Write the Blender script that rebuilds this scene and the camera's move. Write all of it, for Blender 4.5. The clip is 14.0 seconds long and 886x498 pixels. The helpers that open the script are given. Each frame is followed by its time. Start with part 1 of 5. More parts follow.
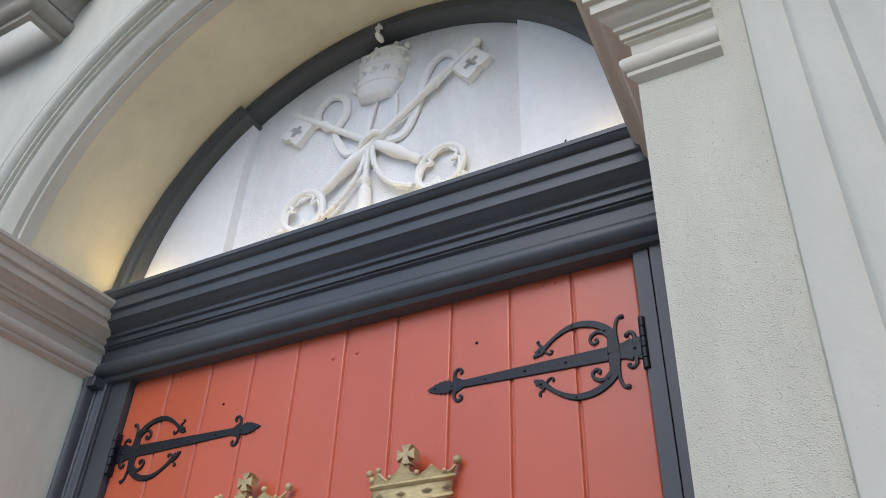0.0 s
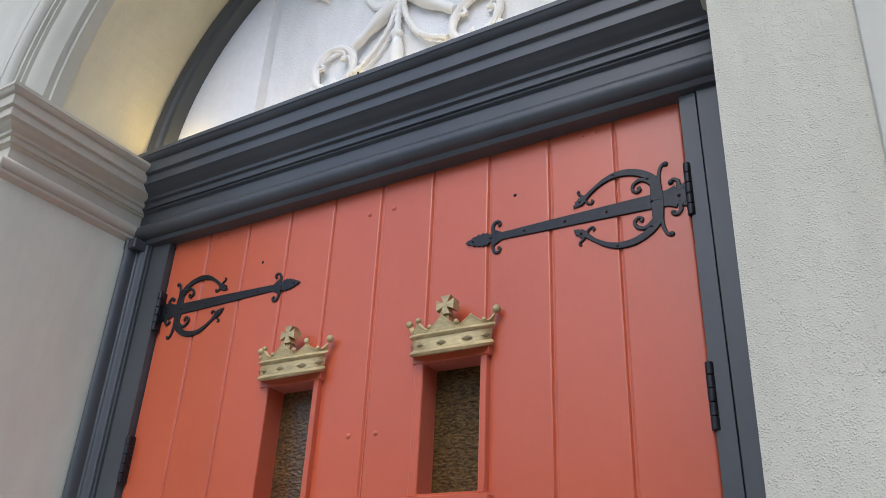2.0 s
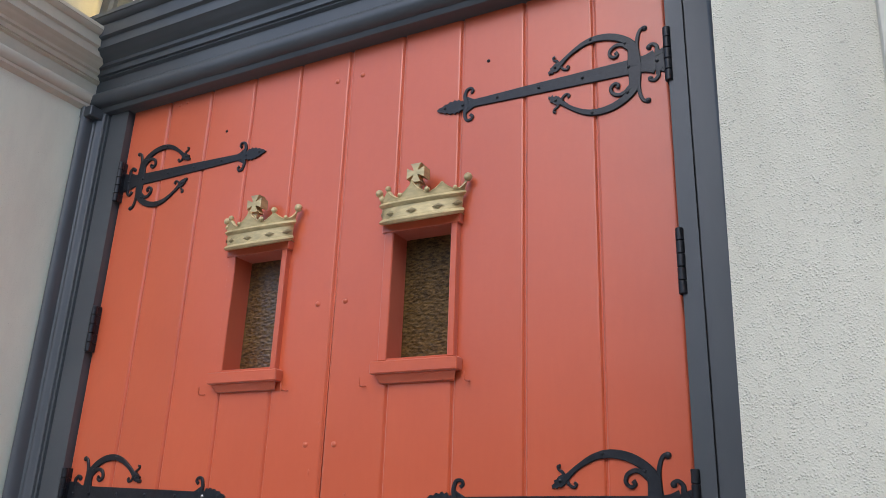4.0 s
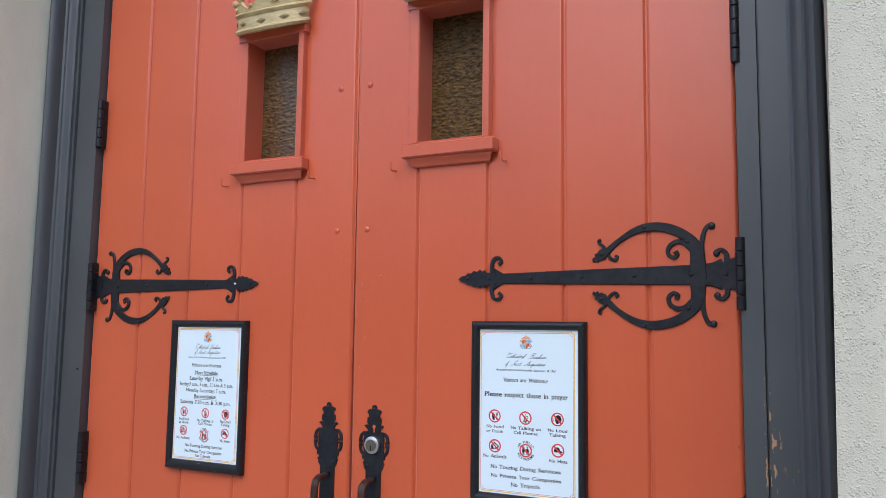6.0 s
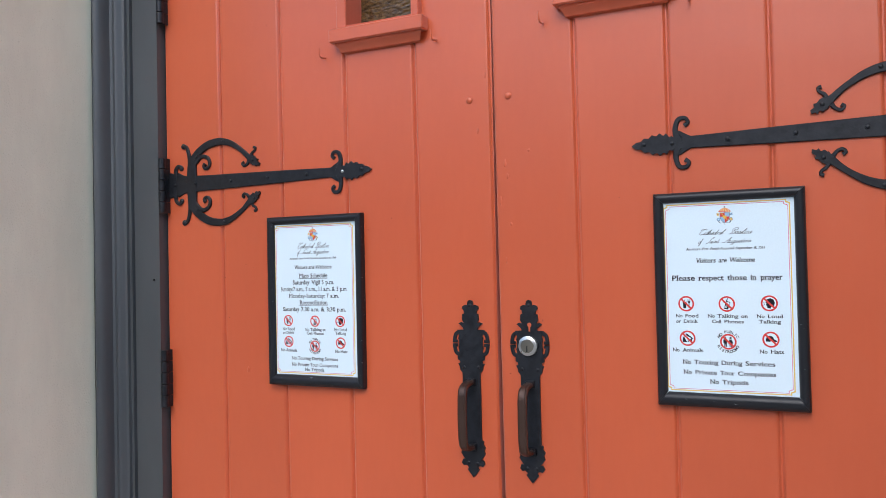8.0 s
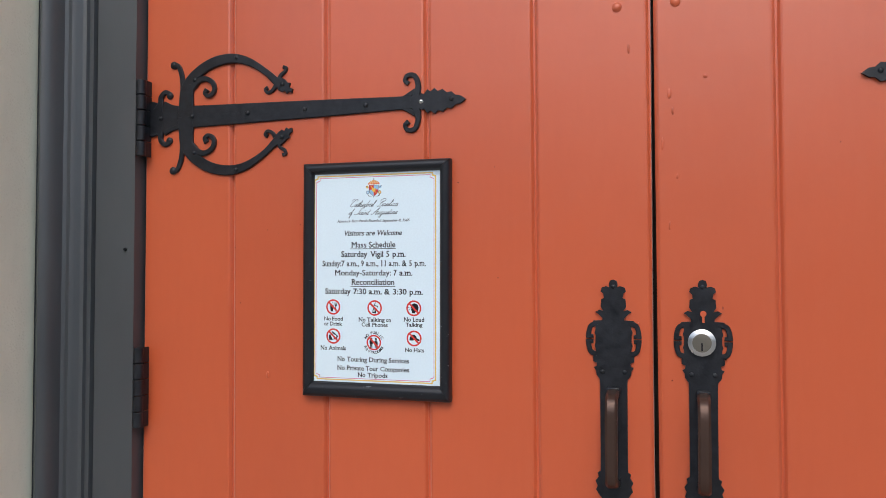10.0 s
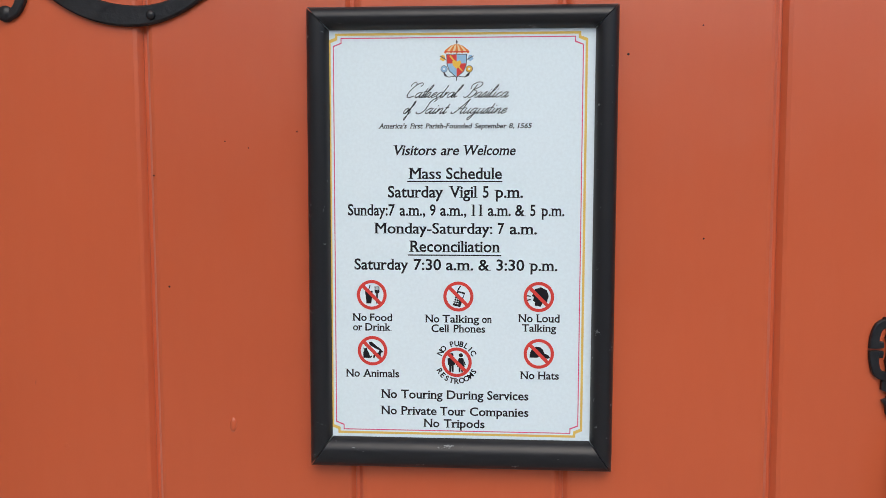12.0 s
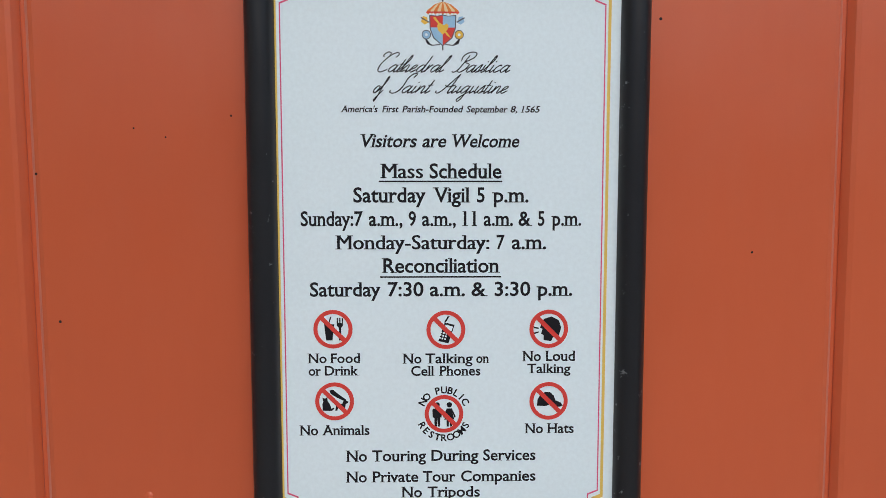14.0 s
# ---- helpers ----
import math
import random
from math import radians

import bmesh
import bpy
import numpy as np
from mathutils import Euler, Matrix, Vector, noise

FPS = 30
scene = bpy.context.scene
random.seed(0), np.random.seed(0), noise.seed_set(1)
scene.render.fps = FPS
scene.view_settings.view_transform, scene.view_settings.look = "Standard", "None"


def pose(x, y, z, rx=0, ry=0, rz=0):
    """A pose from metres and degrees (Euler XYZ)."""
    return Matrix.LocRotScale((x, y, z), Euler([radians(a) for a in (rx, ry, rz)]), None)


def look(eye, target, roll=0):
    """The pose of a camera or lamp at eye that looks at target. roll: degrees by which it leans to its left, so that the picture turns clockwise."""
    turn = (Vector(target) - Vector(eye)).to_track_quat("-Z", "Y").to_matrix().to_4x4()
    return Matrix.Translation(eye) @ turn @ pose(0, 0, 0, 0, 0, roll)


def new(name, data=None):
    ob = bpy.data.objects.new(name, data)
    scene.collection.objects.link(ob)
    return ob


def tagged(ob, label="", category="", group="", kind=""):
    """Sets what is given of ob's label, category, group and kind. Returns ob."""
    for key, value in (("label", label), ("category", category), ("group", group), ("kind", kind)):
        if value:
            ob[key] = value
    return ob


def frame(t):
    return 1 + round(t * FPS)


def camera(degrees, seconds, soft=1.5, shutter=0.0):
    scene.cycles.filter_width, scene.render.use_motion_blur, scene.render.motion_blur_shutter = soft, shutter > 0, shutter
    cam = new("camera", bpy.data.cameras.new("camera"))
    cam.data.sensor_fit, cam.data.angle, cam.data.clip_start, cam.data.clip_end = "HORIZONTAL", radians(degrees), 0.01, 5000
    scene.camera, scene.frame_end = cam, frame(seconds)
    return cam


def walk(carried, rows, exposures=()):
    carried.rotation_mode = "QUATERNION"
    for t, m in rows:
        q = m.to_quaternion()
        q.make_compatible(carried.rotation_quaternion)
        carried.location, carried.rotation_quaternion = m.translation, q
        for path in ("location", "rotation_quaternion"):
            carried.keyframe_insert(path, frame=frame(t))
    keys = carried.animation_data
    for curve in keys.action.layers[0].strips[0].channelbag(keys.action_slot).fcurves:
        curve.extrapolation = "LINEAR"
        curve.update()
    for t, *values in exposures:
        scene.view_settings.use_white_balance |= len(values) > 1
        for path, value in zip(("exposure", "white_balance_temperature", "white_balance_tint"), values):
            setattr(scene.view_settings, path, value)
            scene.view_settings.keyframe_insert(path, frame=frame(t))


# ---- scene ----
cam = camera(58.3, 14.0, soft=0.65)
PATH = [
    (0, (1.557, -2.078, 1.776), (0.755, -0.666, 2.944), 2.4),
    (0.5, (1.547, -2.067, 1.77), (0.701, -0.637, 2.883), 2.9),
    (1, (1.531, -2.047, 1.757), (0.645, -0.599, 2.815), 2.9),
    (1.5, (1.52, -2.028, 1.747), (0.597, -0.548, 2.724), 2.9),
    (2, (1.498, -2.012, 1.726), (0.56, -0.495, 2.632), 2.8),
    (4.3, (1.438, -1.967, 1.659), (0.551, -0.278, 2.259), 2.4),
    (4.5, (1.407, -1.985, 1.63), (0.535, -0.274, 2.188), 2.6),
    (5, (1.378, -1.977, 1.606), (0.495, -0.231, 2.02), 2.8),
    (5.5, (1.353, -1.977, 1.589), (0.462, -0.215, 1.906), 2.7),
    (6, (1.29, -1.972, 1.588), (0.392, -0.198, 1.799), 0.8),
    (6.5, (1.2, -1.915, 1.573), (0.296, -0.135, 1.676), -0.9),
    (7, (1.095, -1.833, 1.568), (0.197, -0.047, 1.623), -2.9),
    (7.5, (0.95, -1.837, 1.534), (0.047, -0.053, 1.571), -2.4),
    (7.7, (0.866, -1.854, 1.502), (-0.033, -0.068, 1.542), -1.8),
    (9.8, (0.123, -1.561, 1.406), (-0.467, 0.349, 1.46), -0.1),
    (10, (0.049, -1.501, 1.396), (-0.53, 0.413, 1.454), -0.0),
    (10.5, (-0.157, -1.339, 1.398), (-0.732, 0.576, 1.458), 0.3),
    (11, (-0.369, -1.193, 1.39), (-0.715, 0.776, 1.46), 0.3),
    (11.5, (-0.46, -1.027, 1.38), (-0.647, 0.963, 1.323), 0.1),
    (12, (-0.511, -0.829, 1.437), (-0.634, 1.162, 1.282), 0.1),
    (12.5, (-0.537, -0.7, 1.454), (-0.597, 1.293, 1.293), -0.3),
    (13, (-0.56, -0.65, 1.438), (-0.552, 1.343, 1.279), -0.1),
    (13.5, (-0.567, -0.64, 1.439), (-0.53, 1.353, 1.284), 0.0),
    (14, (-0.564, -0.642, 1.446), (-0.513, 1.349, 1.267), 0.0),
]
EXPOSURES = [(0.0, 0.04, 6080, 11), (2.0, 0.04, 6080, 11), (4.5, 0.22, 6080, 11), (5.0, 0.20, 6080, 11), (7.5, 0.36, 6170, 10), (11.0, 0.17, 6800, 9), (12.0, 0.11, 6930, 9), (12.5, 0.0, 6950, 9), (14.0, -0.09, 6950, 9)]
walk(cam, [(t, look(eye, target, roll)) for t, eye, target, roll in PATH], exposures=EXPOSURES)

# ---- world and light: overcast daylight, open towards the square in front of the door ----
world = bpy.data.worlds.new("overcast_sky")
scene.world = world
world.use_nodes = True
wn = world.node_tree
sky = wn.nodes.new("ShaderNodeTexSky")
sky.sky_type = "NISHITA"
sky.sun_disc = False
sky.sun_elevation = radians(45)
sky.sun_rotation = radians(173)
sky.dust_density = 1.5
sky.ozone_density = 1.0
bg = wn.nodes["Background"]
bg.inputs["Strength"].default_value = 0.22
wn.links.new(sky.outputs[0], bg.inputs["Color"])
sun_data = bpy.data.lights.new("sun", "SUN")
sun_data.energy, sun_data.angle, sun_data.color = 0.9, radians(40), (1.0, 0.98, 0.96)
sun = new("sun", sun_data)
sun.matrix_world = look((1.0, -8, 8), (0, 0, 0))


# ---- materials ----
def nodes_of(name):
    m = bpy.data.materials.new(name)
    m.use_nodes = True
    nt = m.node_tree
    return m, nt, nt.nodes["Principled BSDF"]


def coords(nt, scale=(1, 1, 1)):
    geo = nt.nodes.new("ShaderNodeNewGeometry")
    mp = nt.nodes.new("ShaderNodeMapping")
    mp.inputs["Scale"].default_value = scale
    nt.links.new(geo.outputs["Position"], mp.inputs["Vector"])
    return mp.outputs[0]


def noise_tex(nt, vec, scale, detail=4.0, rough=0.55):
    n = nt.nodes.new("ShaderNodeTexNoise")
    n.inputs["Scale"].default_value, n.inputs["Detail"].default_value, n.inputs["Roughness"].default_value = scale, detail, rough
    nt.links.new(vec, n.inputs["Vector"])
    return n.outputs["Fac"]


def ramp(nt, fac, stops):
    r = nt.nodes.new("ShaderNodeValToRGB")
    els = r.color_ramp.elements
    while len(els) < len(stops):
        els.new(0.5)
    for el, (p, c) in zip(els, stops):
        el.position, el.color = p, (*c, 1) if len(c) == 3 else c
    nt.links.new(fac, r.inputs[0])
    return r.outputs[0]


def mix_rgb(nt, fac, a, b, kind="MIX"):
    m = nt.nodes.new("ShaderNodeMix")
    m.data_type, m.blend_type = "RGBA", kind
    for val, sock in ((fac, m.inputs[0]), (a, m.inputs[6]), (b, m.inputs[7])):
        if hasattr(val, "links") or isinstance(val, bpy.types.NodeSocket):
            nt.links.new(val, sock)
        else:
            sock.default_value = val if isinstance(val, float) else (*val, 1)
    return m.outputs[2]


def math_node(nt, op, a, b=0.0, clamp=False):
    m = nt.nodes.new("ShaderNodeMath")
    m.operation, m.use_clamp = op, clamp
    for val, sock in ((a, m.inputs[0]), (b, m.inputs[1])):
        if isinstance(val, bpy.types.NodeSocket):
            nt.links.new(val, sock)
        else:
            sock.default_value = val
    return m.outputs[0]


def bump(nt, bsdf, height, strength, dist=0.002, below=None):
    b = nt.nodes.new("ShaderNodeBump")
    b.inputs["Strength"].default_value, b.inputs["Distance"].default_value = strength, dist
    nt.links.new(height, b.inputs["Height"])
    if below is not None:
        nt.links.new(below, b.inputs["Normal"])
    nt.links.new(b.outputs[0], bsdf.inputs["Normal"])
    return b.outputs[0]


def painted(name, base, rough, var=0.12, grain=(1, 1, 1), fine=220.0, strength=0.25, metal=0.0, spec=0.5):
    """Paint or metal with broad tone changes, fine grain relief and uneven gloss."""
    m, nt, p = nodes_of(name)
    v = coords(nt, grain)
    broad = noise_tex(nt, v, 2.3, 5)
    small = noise_tex(nt, v, 26.0, 4)
    lo = tuple(c * (1 - var) for c in base)
    hi = tuple(min(1, c * (1 + var)) for c in base)
    col = ramp(nt, broad, [(0.3, lo), (0.7, hi)])
    col = mix_rgb(nt, 0.35, col, ramp(nt, small, [(0.35, lo), (0.65, hi)]))
    nt.links.new(col, p.inputs["Base Color"])
    r = ramp(nt, small, [(0.3, (rough * 0.85,) * 3), (0.7, (min(1, rough * 1.15),) * 3)])
    nt.links.new(r, p.inputs["Roughness"])
    p.inputs["Metallic"].default_value = metal
    p.inputs["Specular IOR Level"].default_value = spec
    h = noise_tex(nt, v, fine, 3)
    bump(nt, p, h, strength, 0.001, bump(nt, p, broad, 0.3, 0.004))
    return m


def red_paint():
    """Sun-faded red oil paint on boards: brushed grain down the boards, small chips and drips."""
    m, nt, p = nodes_of("red_door_paint")
    info = nt.nodes.new("ShaderNodeObjectInfo")
    v = coords(nt, (1, 1, 0.22))
    vv = coords(nt)
    broad = noise_tex(nt, vv, 1.7, 4)
    streak = noise_tex(nt, v, 60.0, 5)
    col = ramp(nt, broad, [(0.3, (0.54, 0.092, 0.027)), (0.7, (0.60, 0.107, 0.032))])
    col = mix_rgb(nt, 0.10, col, ramp(nt, streak, [(0.35, (0.50, 0.070, 0.018)), (0.65, (0.62, 0.108, 0.036))]))
    tone = nt.nodes.new("ShaderNodeHueSaturation")
    nt.links.new(math_node(nt, "MULTIPLY_ADD", info.outputs["Random"], 0.08), tone.inputs["Value"])
    tone.inputs["Value"].links[0].from_node.inputs[2].default_value = 0.96
    nt.links.new(col, tone.inputs["Color"])
    chips = noise_tex(nt, coords(nt, (1.0, 1, 0.5)), 38.0, 2)
    mask = ramp(nt, chips, [(0.765, (0, 0, 0)), (0.785, (1, 1, 1))])
    col = mix_rgb(nt, mask, tone.outputs[0], (0.34, 0.05, 0.02))
    nt.links.new(col, p.inputs["Base Color"])
    nt.links.new(ramp(nt, streak, [(0.3, (0.33,) * 3), (0.7, (0.40,) * 3)]), p.inputs["Roughness"])
    p.inputs["Specular IOR Level"].default_value = 0.75
    p.inputs["Sheen Weight"].default_value = 0.28
    p.inputs["Sheen Roughness"].default_value = 0.45
    grain = noise_tex(nt, v, 140.0, 4)
    b1 = bump(nt, p, noise_tex(nt, vv, 9.0, 3), 0.34, 0.004)
    b2 = bump(nt, p, grain, 0.05, 0.0006, b1)
    bump(nt, p, mask, 0.5, -0.0006, b2)
    return m


def stucco(name, base, scale, strength, dist, shade_cut=0.76):
    """Painted stucco with blobs, the shade of small pits put into its colour, and faint rain-wash stains."""
    m, nt, p = nodes_of(name)
    v = coords(nt)
    stain = noise_tex(nt, coords(nt, (1, 1, 0.3)), 2.6, 6, 0.65)
    small = noise_tex(nt, v, 45.0, 3)
    lo, hi = tuple(c * 0.86 for c in base), tuple(min(1, c * 1.06) for c in base)
    col = ramp(nt, stain, [(0.32, lo), (0.66, hi)])
    # dark specks: shade beside blobs and in pits, coloured in without relief
    pit_shade = noise_tex(nt, v, 95.0, 2)
    mask = ramp(nt, pit_shade, [(shade_cut, (0, 0, 0)), (shade_cut + 0.04, (1, 1, 1))])
    col = mix_rgb(nt, math_node(nt, "MULTIPLY", mask, 0.55), col, tuple(c * 0.45 for c in base))
    nt.links.new(col, p.inputs["Base Color"])
    p.inputs["Roughness"].default_value = 0.85
    p.inputs["Specular IOR Level"].default_value = 0.25
    vor = nt.nodes.new("ShaderNodeTexVoronoi")
    vor.inputs["Scale"].default_value = scale
    warp = nt.nodes.new("ShaderNodeMix")
    warp.data_type = "VECTOR"
    warp.inputs[0].default_value = 0.003
    wob = nt.nodes.new("ShaderNodeTexNoise")
    wob.inputs["Scale"].default_value = scale * 0.6
    nt.links.new(v, wob.inputs["Vector"])
    nt.links.new(v, warp.inputs[4])
    nt.links.new(wob.outputs["Color"], warp.inputs[5])
    nt.links.new(warp.outputs[1], vor.inputs["Vector"])
    drops = ramp(nt, vor.outputs["Distance"], [(0.08, (1, 1, 1)), (0.55, (0, 0, 0))])
    keep = ramp(nt, noise_tex(nt, v, scale * 0.35, 3, 0.6), [(0.40, (0.15, 0.15, 0.15)), (0.58, (1, 1, 1))])
    blob = math_node(nt, "ADD", math_node(nt, "MULTIPLY", drops, keep), math_node(nt, "MULTIPLY", noise_tex(nt, v, scale * 2.2, 3), 0.45))
    b1 = bump(nt, p, blob, strength, dist)
    b2 = bump(nt, p, noise_tex(nt, v, 6.0, 4), 0.5, 0.006, b1)
    bump(nt, p, small, 0.2, 0.001, b2)
    return m


def worn_trim():
    """Charcoal oil paint; on the jamb by the handle side it has flaked to ochre primer in small upright flecks."""
    m, nt, p = nodes_of("charcoal_trim_paint")
    v = coords(nt)
    broad = noise_tex(nt, coords(nt, (1, 1, 0.4)), 3.0, 5)
    col = ramp(nt, broad, [(0.3, (0.054, 0.060, 0.065)), (0.7, (0.080, 0.088, 0.093))])
    sep = nt.nodes.new("ShaderNodeSeparateXYZ")
    nt.links.new(v, sep.inputs[0])
    low = math_node(nt, "LESS_THAN", sep.outputs[2], 1.5)
    side = math_node(nt, "GREATER_THAN", sep.outputs[0], 1.12)
    band = math_node(nt, "LESS_THAN", sep.outputs[0], 1.225)
    region = math_node(nt, "MULTIPLY", math_node(nt, "MULTIPLY", low, side), band)
    patch = ramp(nt, noise_tex(nt, coords(nt, (1, 1, 0.35)), 9.0, 2), [(0.46, (0, 0, 0)), (0.52, (1, 1, 1))])
    flake = ramp(nt, noise_tex(nt, coords(nt, (1, 1, 0.28)), 120.0, 3), [(0.575, (0, 0, 0)), (0.59, (1, 1, 1))])
    mask = math_node(nt, "MULTIPLY", region, math_node(nt, "MULTIPLY", patch, flake))
    col = mix_rgb(nt, mask, col, (0.46, 0.27, 0.14))
    p.inputs["Specular IOR Level"].default_value = 0.55
    nt.links.new(col, p.inputs["Base Color"])
    nt.links.new(ramp(nt, broad, [(0.3, (0.36,) * 3), (0.7, (0.5,) * 3)]), p.inputs["Roughness"])
    b1 = bump(nt, p, noise_tex(nt, coords(nt, (1, 1, 0.3)), 40.0, 4), 0.25, 0.0015)
    bump(nt, p, mask, 0.6, -0.0008, b1)
    return m


def ripple_glass():
    """Amber cathedral glass with strong hammered ripples, dark room behind."""
    m, nt, p = nodes_of("amber_ripple_glass")
    v = coords(nt, (1, 1, 2.2))
    n = noise_tex(nt, v, 55.0, 3, 0.6)
    grainy = noise_tex(nt, coords(nt, (0.55, 1, 1.3)), 120.0, 3, 0.7)
    tone = mix_rgb(nt, 0.3, ramp(nt, grainy, [(0.38, (0.014, 0.007, 0.002)), (0.68, (0.22, 0.13, 0.035))]), ramp(nt, noise_tex(nt, coords(nt), 7.0, 3), [(0.3, (0.05, 0.028, 0.008)), (0.7, (0.17, 0.10, 0.03))]))
    nt.links.new(tone, p.inputs["Base Color"])
    p.inputs["Specular IOR Level"].default_value = 0.12
    p.inputs["Roughness"].default_value = 0.42
    p.inputs["Transmission Weight"].default_value = 0.15
    p.inputs["IOR"].default_value = 1.5
    bump(nt, p, n, 0.4, 0.003)
    return m


def rough_iron():
    m, nt, p = nodes_of("black_wrought_iron")
    v = coords(nt)
    a = noise_tex(nt, v, 70.0, 4)
    nt.links.new(ramp(nt, a, [(0.3, (0.007, 0.008, 0.010)), (0.75, (0.018, 0.020, 0.025))]), p.inputs["Base Color"])
    p.inputs["Specular IOR Level"].default_value = 0.38
    nt.links.new(ramp(nt, a, [(0.3, (0.32,) * 3), (0.7, (0.48,) * 3)]), p.inputs["Roughness"])
    b1 = bump(nt, p, noise_tex(nt, coords(nt), 190.0, 3), 0.35, 0.0012)
    bump(nt, p, noise_tex(nt, v, 30.0, 2), 0.4, 0.002, b1)
    return m


def flat_ink(name, col, rough=0.45):
    m, nt, p = nodes_of(name)
    n = noise_tex(nt, coords(nt), 300.0, 2)
    nt.links.new(ramp(nt, n, [(0.3, tuple(c * 0.95 for c in col)), (0.7, col)]), p.inputs["Base Color"])
    p.inputs["Roughness"].default_value = rough
    p.inputs["Specular IOR Level"].default_value = 0.2
    return m


RED = red_paint()
TRIM = worn_trim()
IRON = rough_iron()
GLASS = ripple_glass()
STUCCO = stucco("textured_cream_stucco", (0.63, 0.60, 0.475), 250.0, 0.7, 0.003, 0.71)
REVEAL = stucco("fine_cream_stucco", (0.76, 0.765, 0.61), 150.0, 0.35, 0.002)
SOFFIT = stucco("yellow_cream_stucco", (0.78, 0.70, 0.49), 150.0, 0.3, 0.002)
SMOOTH = stucco("smooth_pale_stucco", (0.62, 0.595, 0.495), 60.0, 0.15, 0.0015)
MOULD = painted("painted_stone_moulding", (0.60, 0.55, 0.43), 0.65, 0.08, strength=0.3)
GREYBROWN = painted("grey_brown_stone", (0.30, 0.27, 0.22), 0.8, 0.25, strength=0.5)
MARBLE = painted("white_marble", (0.84, 0.85, 0.86), 0.45, 0.06, (1, 1, 1), 60.0, 0.1)
RELIEF_GROUND = stucco("tooled_white_stone", (0.84, 0.84, 0.83), 75.0, 0.5, 0.005)
RELIEF = painted("white_carved_stone", (0.88, 0.87, 0.83), 0.6, 0.05, strength=0.3)
GOLD = painted("dull_gold_paint", (0.50, 0.40, 0.20), 0.5, 0.5, (1, 1, 3), 120.0, 0.5, 0.15)
# darker gold for the lozenges: shade and dirt of carved hollows put into the colour
GOLD_HOLLOW = painted("hollow_shade_gold", (0.24, 0.185, 0.085), 0.6, 0.3, (1, 1, 3), 120.0, 0.5, 0.1)
BRONZE = painted("worn_brown_bronze", (0.085, 0.050, 0.037), 0.38, 0.2, (1, 1, 0.5), 180.0, 0.3, 0.6)
STEEL = painted("brushed_steel", (0.62, 0.61, 0.58), 0.28, 0.06, (1, 1, 1), 400.0, 0.2, 1.0)
DARK = painted("dark_interior", (0.02, 0.018, 0.016), 0.9)
FRAMEBLACK = painted("black_plastic_frame", (0.014, 0.015, 0.018), 0.36, 0.2, (1, 1, 1), 160.0, 0.15)
fnt = FRAMEBLACK.node_tree
fp = fnt.nodes["Principled BSDF"]
fp.inputs["Specular IOR Level"].default_value = 0.35
scuff = ramp(fnt, noise_tex(fnt, coords(fnt, (0.35, 1, 1)), 130.0, 4, 0.65), [(0.665, (0, 0, 0)), (0.70, (1, 1, 1))])
fnt.links.new(mix_rgb(fnt, scuff, (0.014, 0.015, 0.018), (0.16, 0.17, 0.18)), fp.inputs["Base Color"])
PAPER = flat_ink("white_printed_paper", (0.74, 0.87, 0.92), 0.3)
INK = flat_ink("black_ink", (0.010, 0.010, 0.014))
INKGREY = flat_ink("grey_script_ink", (0.10, 0.10, 0.12))
INKRED = flat_ink("red_ink", (0.68, 0.06, 0.05))
INKPINK = flat_ink("magenta_line_ink", (0.72, 0.10, 0.22))
INKYELLOW = flat_ink("yellow_line_ink", (0.80, 0.56, 0.14))
INKORANGE = flat_ink("orange_ink", (0.75, 0.22, 0.05))
INKCREAM = flat_ink("cream_ink", (0.80, 0.62, 0.36))
INKGOLD = flat_ink("gold_ink", (0.80, 0.50, 0.08))
INKBLUE = flat_ink("blue_ink", (0.30, 0.52, 0.72))
UNSEEN_DARK = stucco("unseen_wall_dark", (0.07, 0.058, 0.04), 20.0, 0.3, 0.01)
PAVING = stucco("grey_concrete_paving", (0.36, 0.345, 0.315), 90.0, 0.3, 0.003)


AXIS = -0.015      # middle of the portal; the seam of the doors stands beside it


# ---- building helpers ----
def link_mesh(name, bm, material, smooth=False):
    bmesh.ops.recalc_face_normals(bm, faces=bm.faces)
    me = bpy.data.meshes.new(name)
    bm.to_mesh(me)
    bm.free()
    me.materials.append(material)
    if smooth:
        me.polygons.foreach_set("use_smooth", [True] * len(me.polygons))
        me.set_sharp_from_angle(angle=radians(35))
    return new(name, me)


def part(name, bm, material, parent, label="", smooth=True):
    ob = link_mesh(name, bm, material, smooth)
    ob.parent = parent
    if label:
        tagged(ob, label=label)
    return ob


def thing(name, at, label, category, group="", kind=""):
    ob = new(name)
    ob.empty_display_size = 0.05
    ob.matrix_world = pose(*at)
    return tagged(ob, label, category, group, kind)


def group_part(name, parent, label):
    """An Empty for a part that has pieces of its own."""
    ob = new(name)
    ob.empty_display_size = 0.03
    ob.parent = parent
    return tagged(ob, label)


def setting(name, bm, material, label, category, smooth=False, shift=True):
    if shift:
        bmesh.ops.translate(bm, verts=bm.verts, vec=(AXIS, 0, 0))
    return tagged(link_mesh(name, bm, material, smooth), label, category, kind="structure")


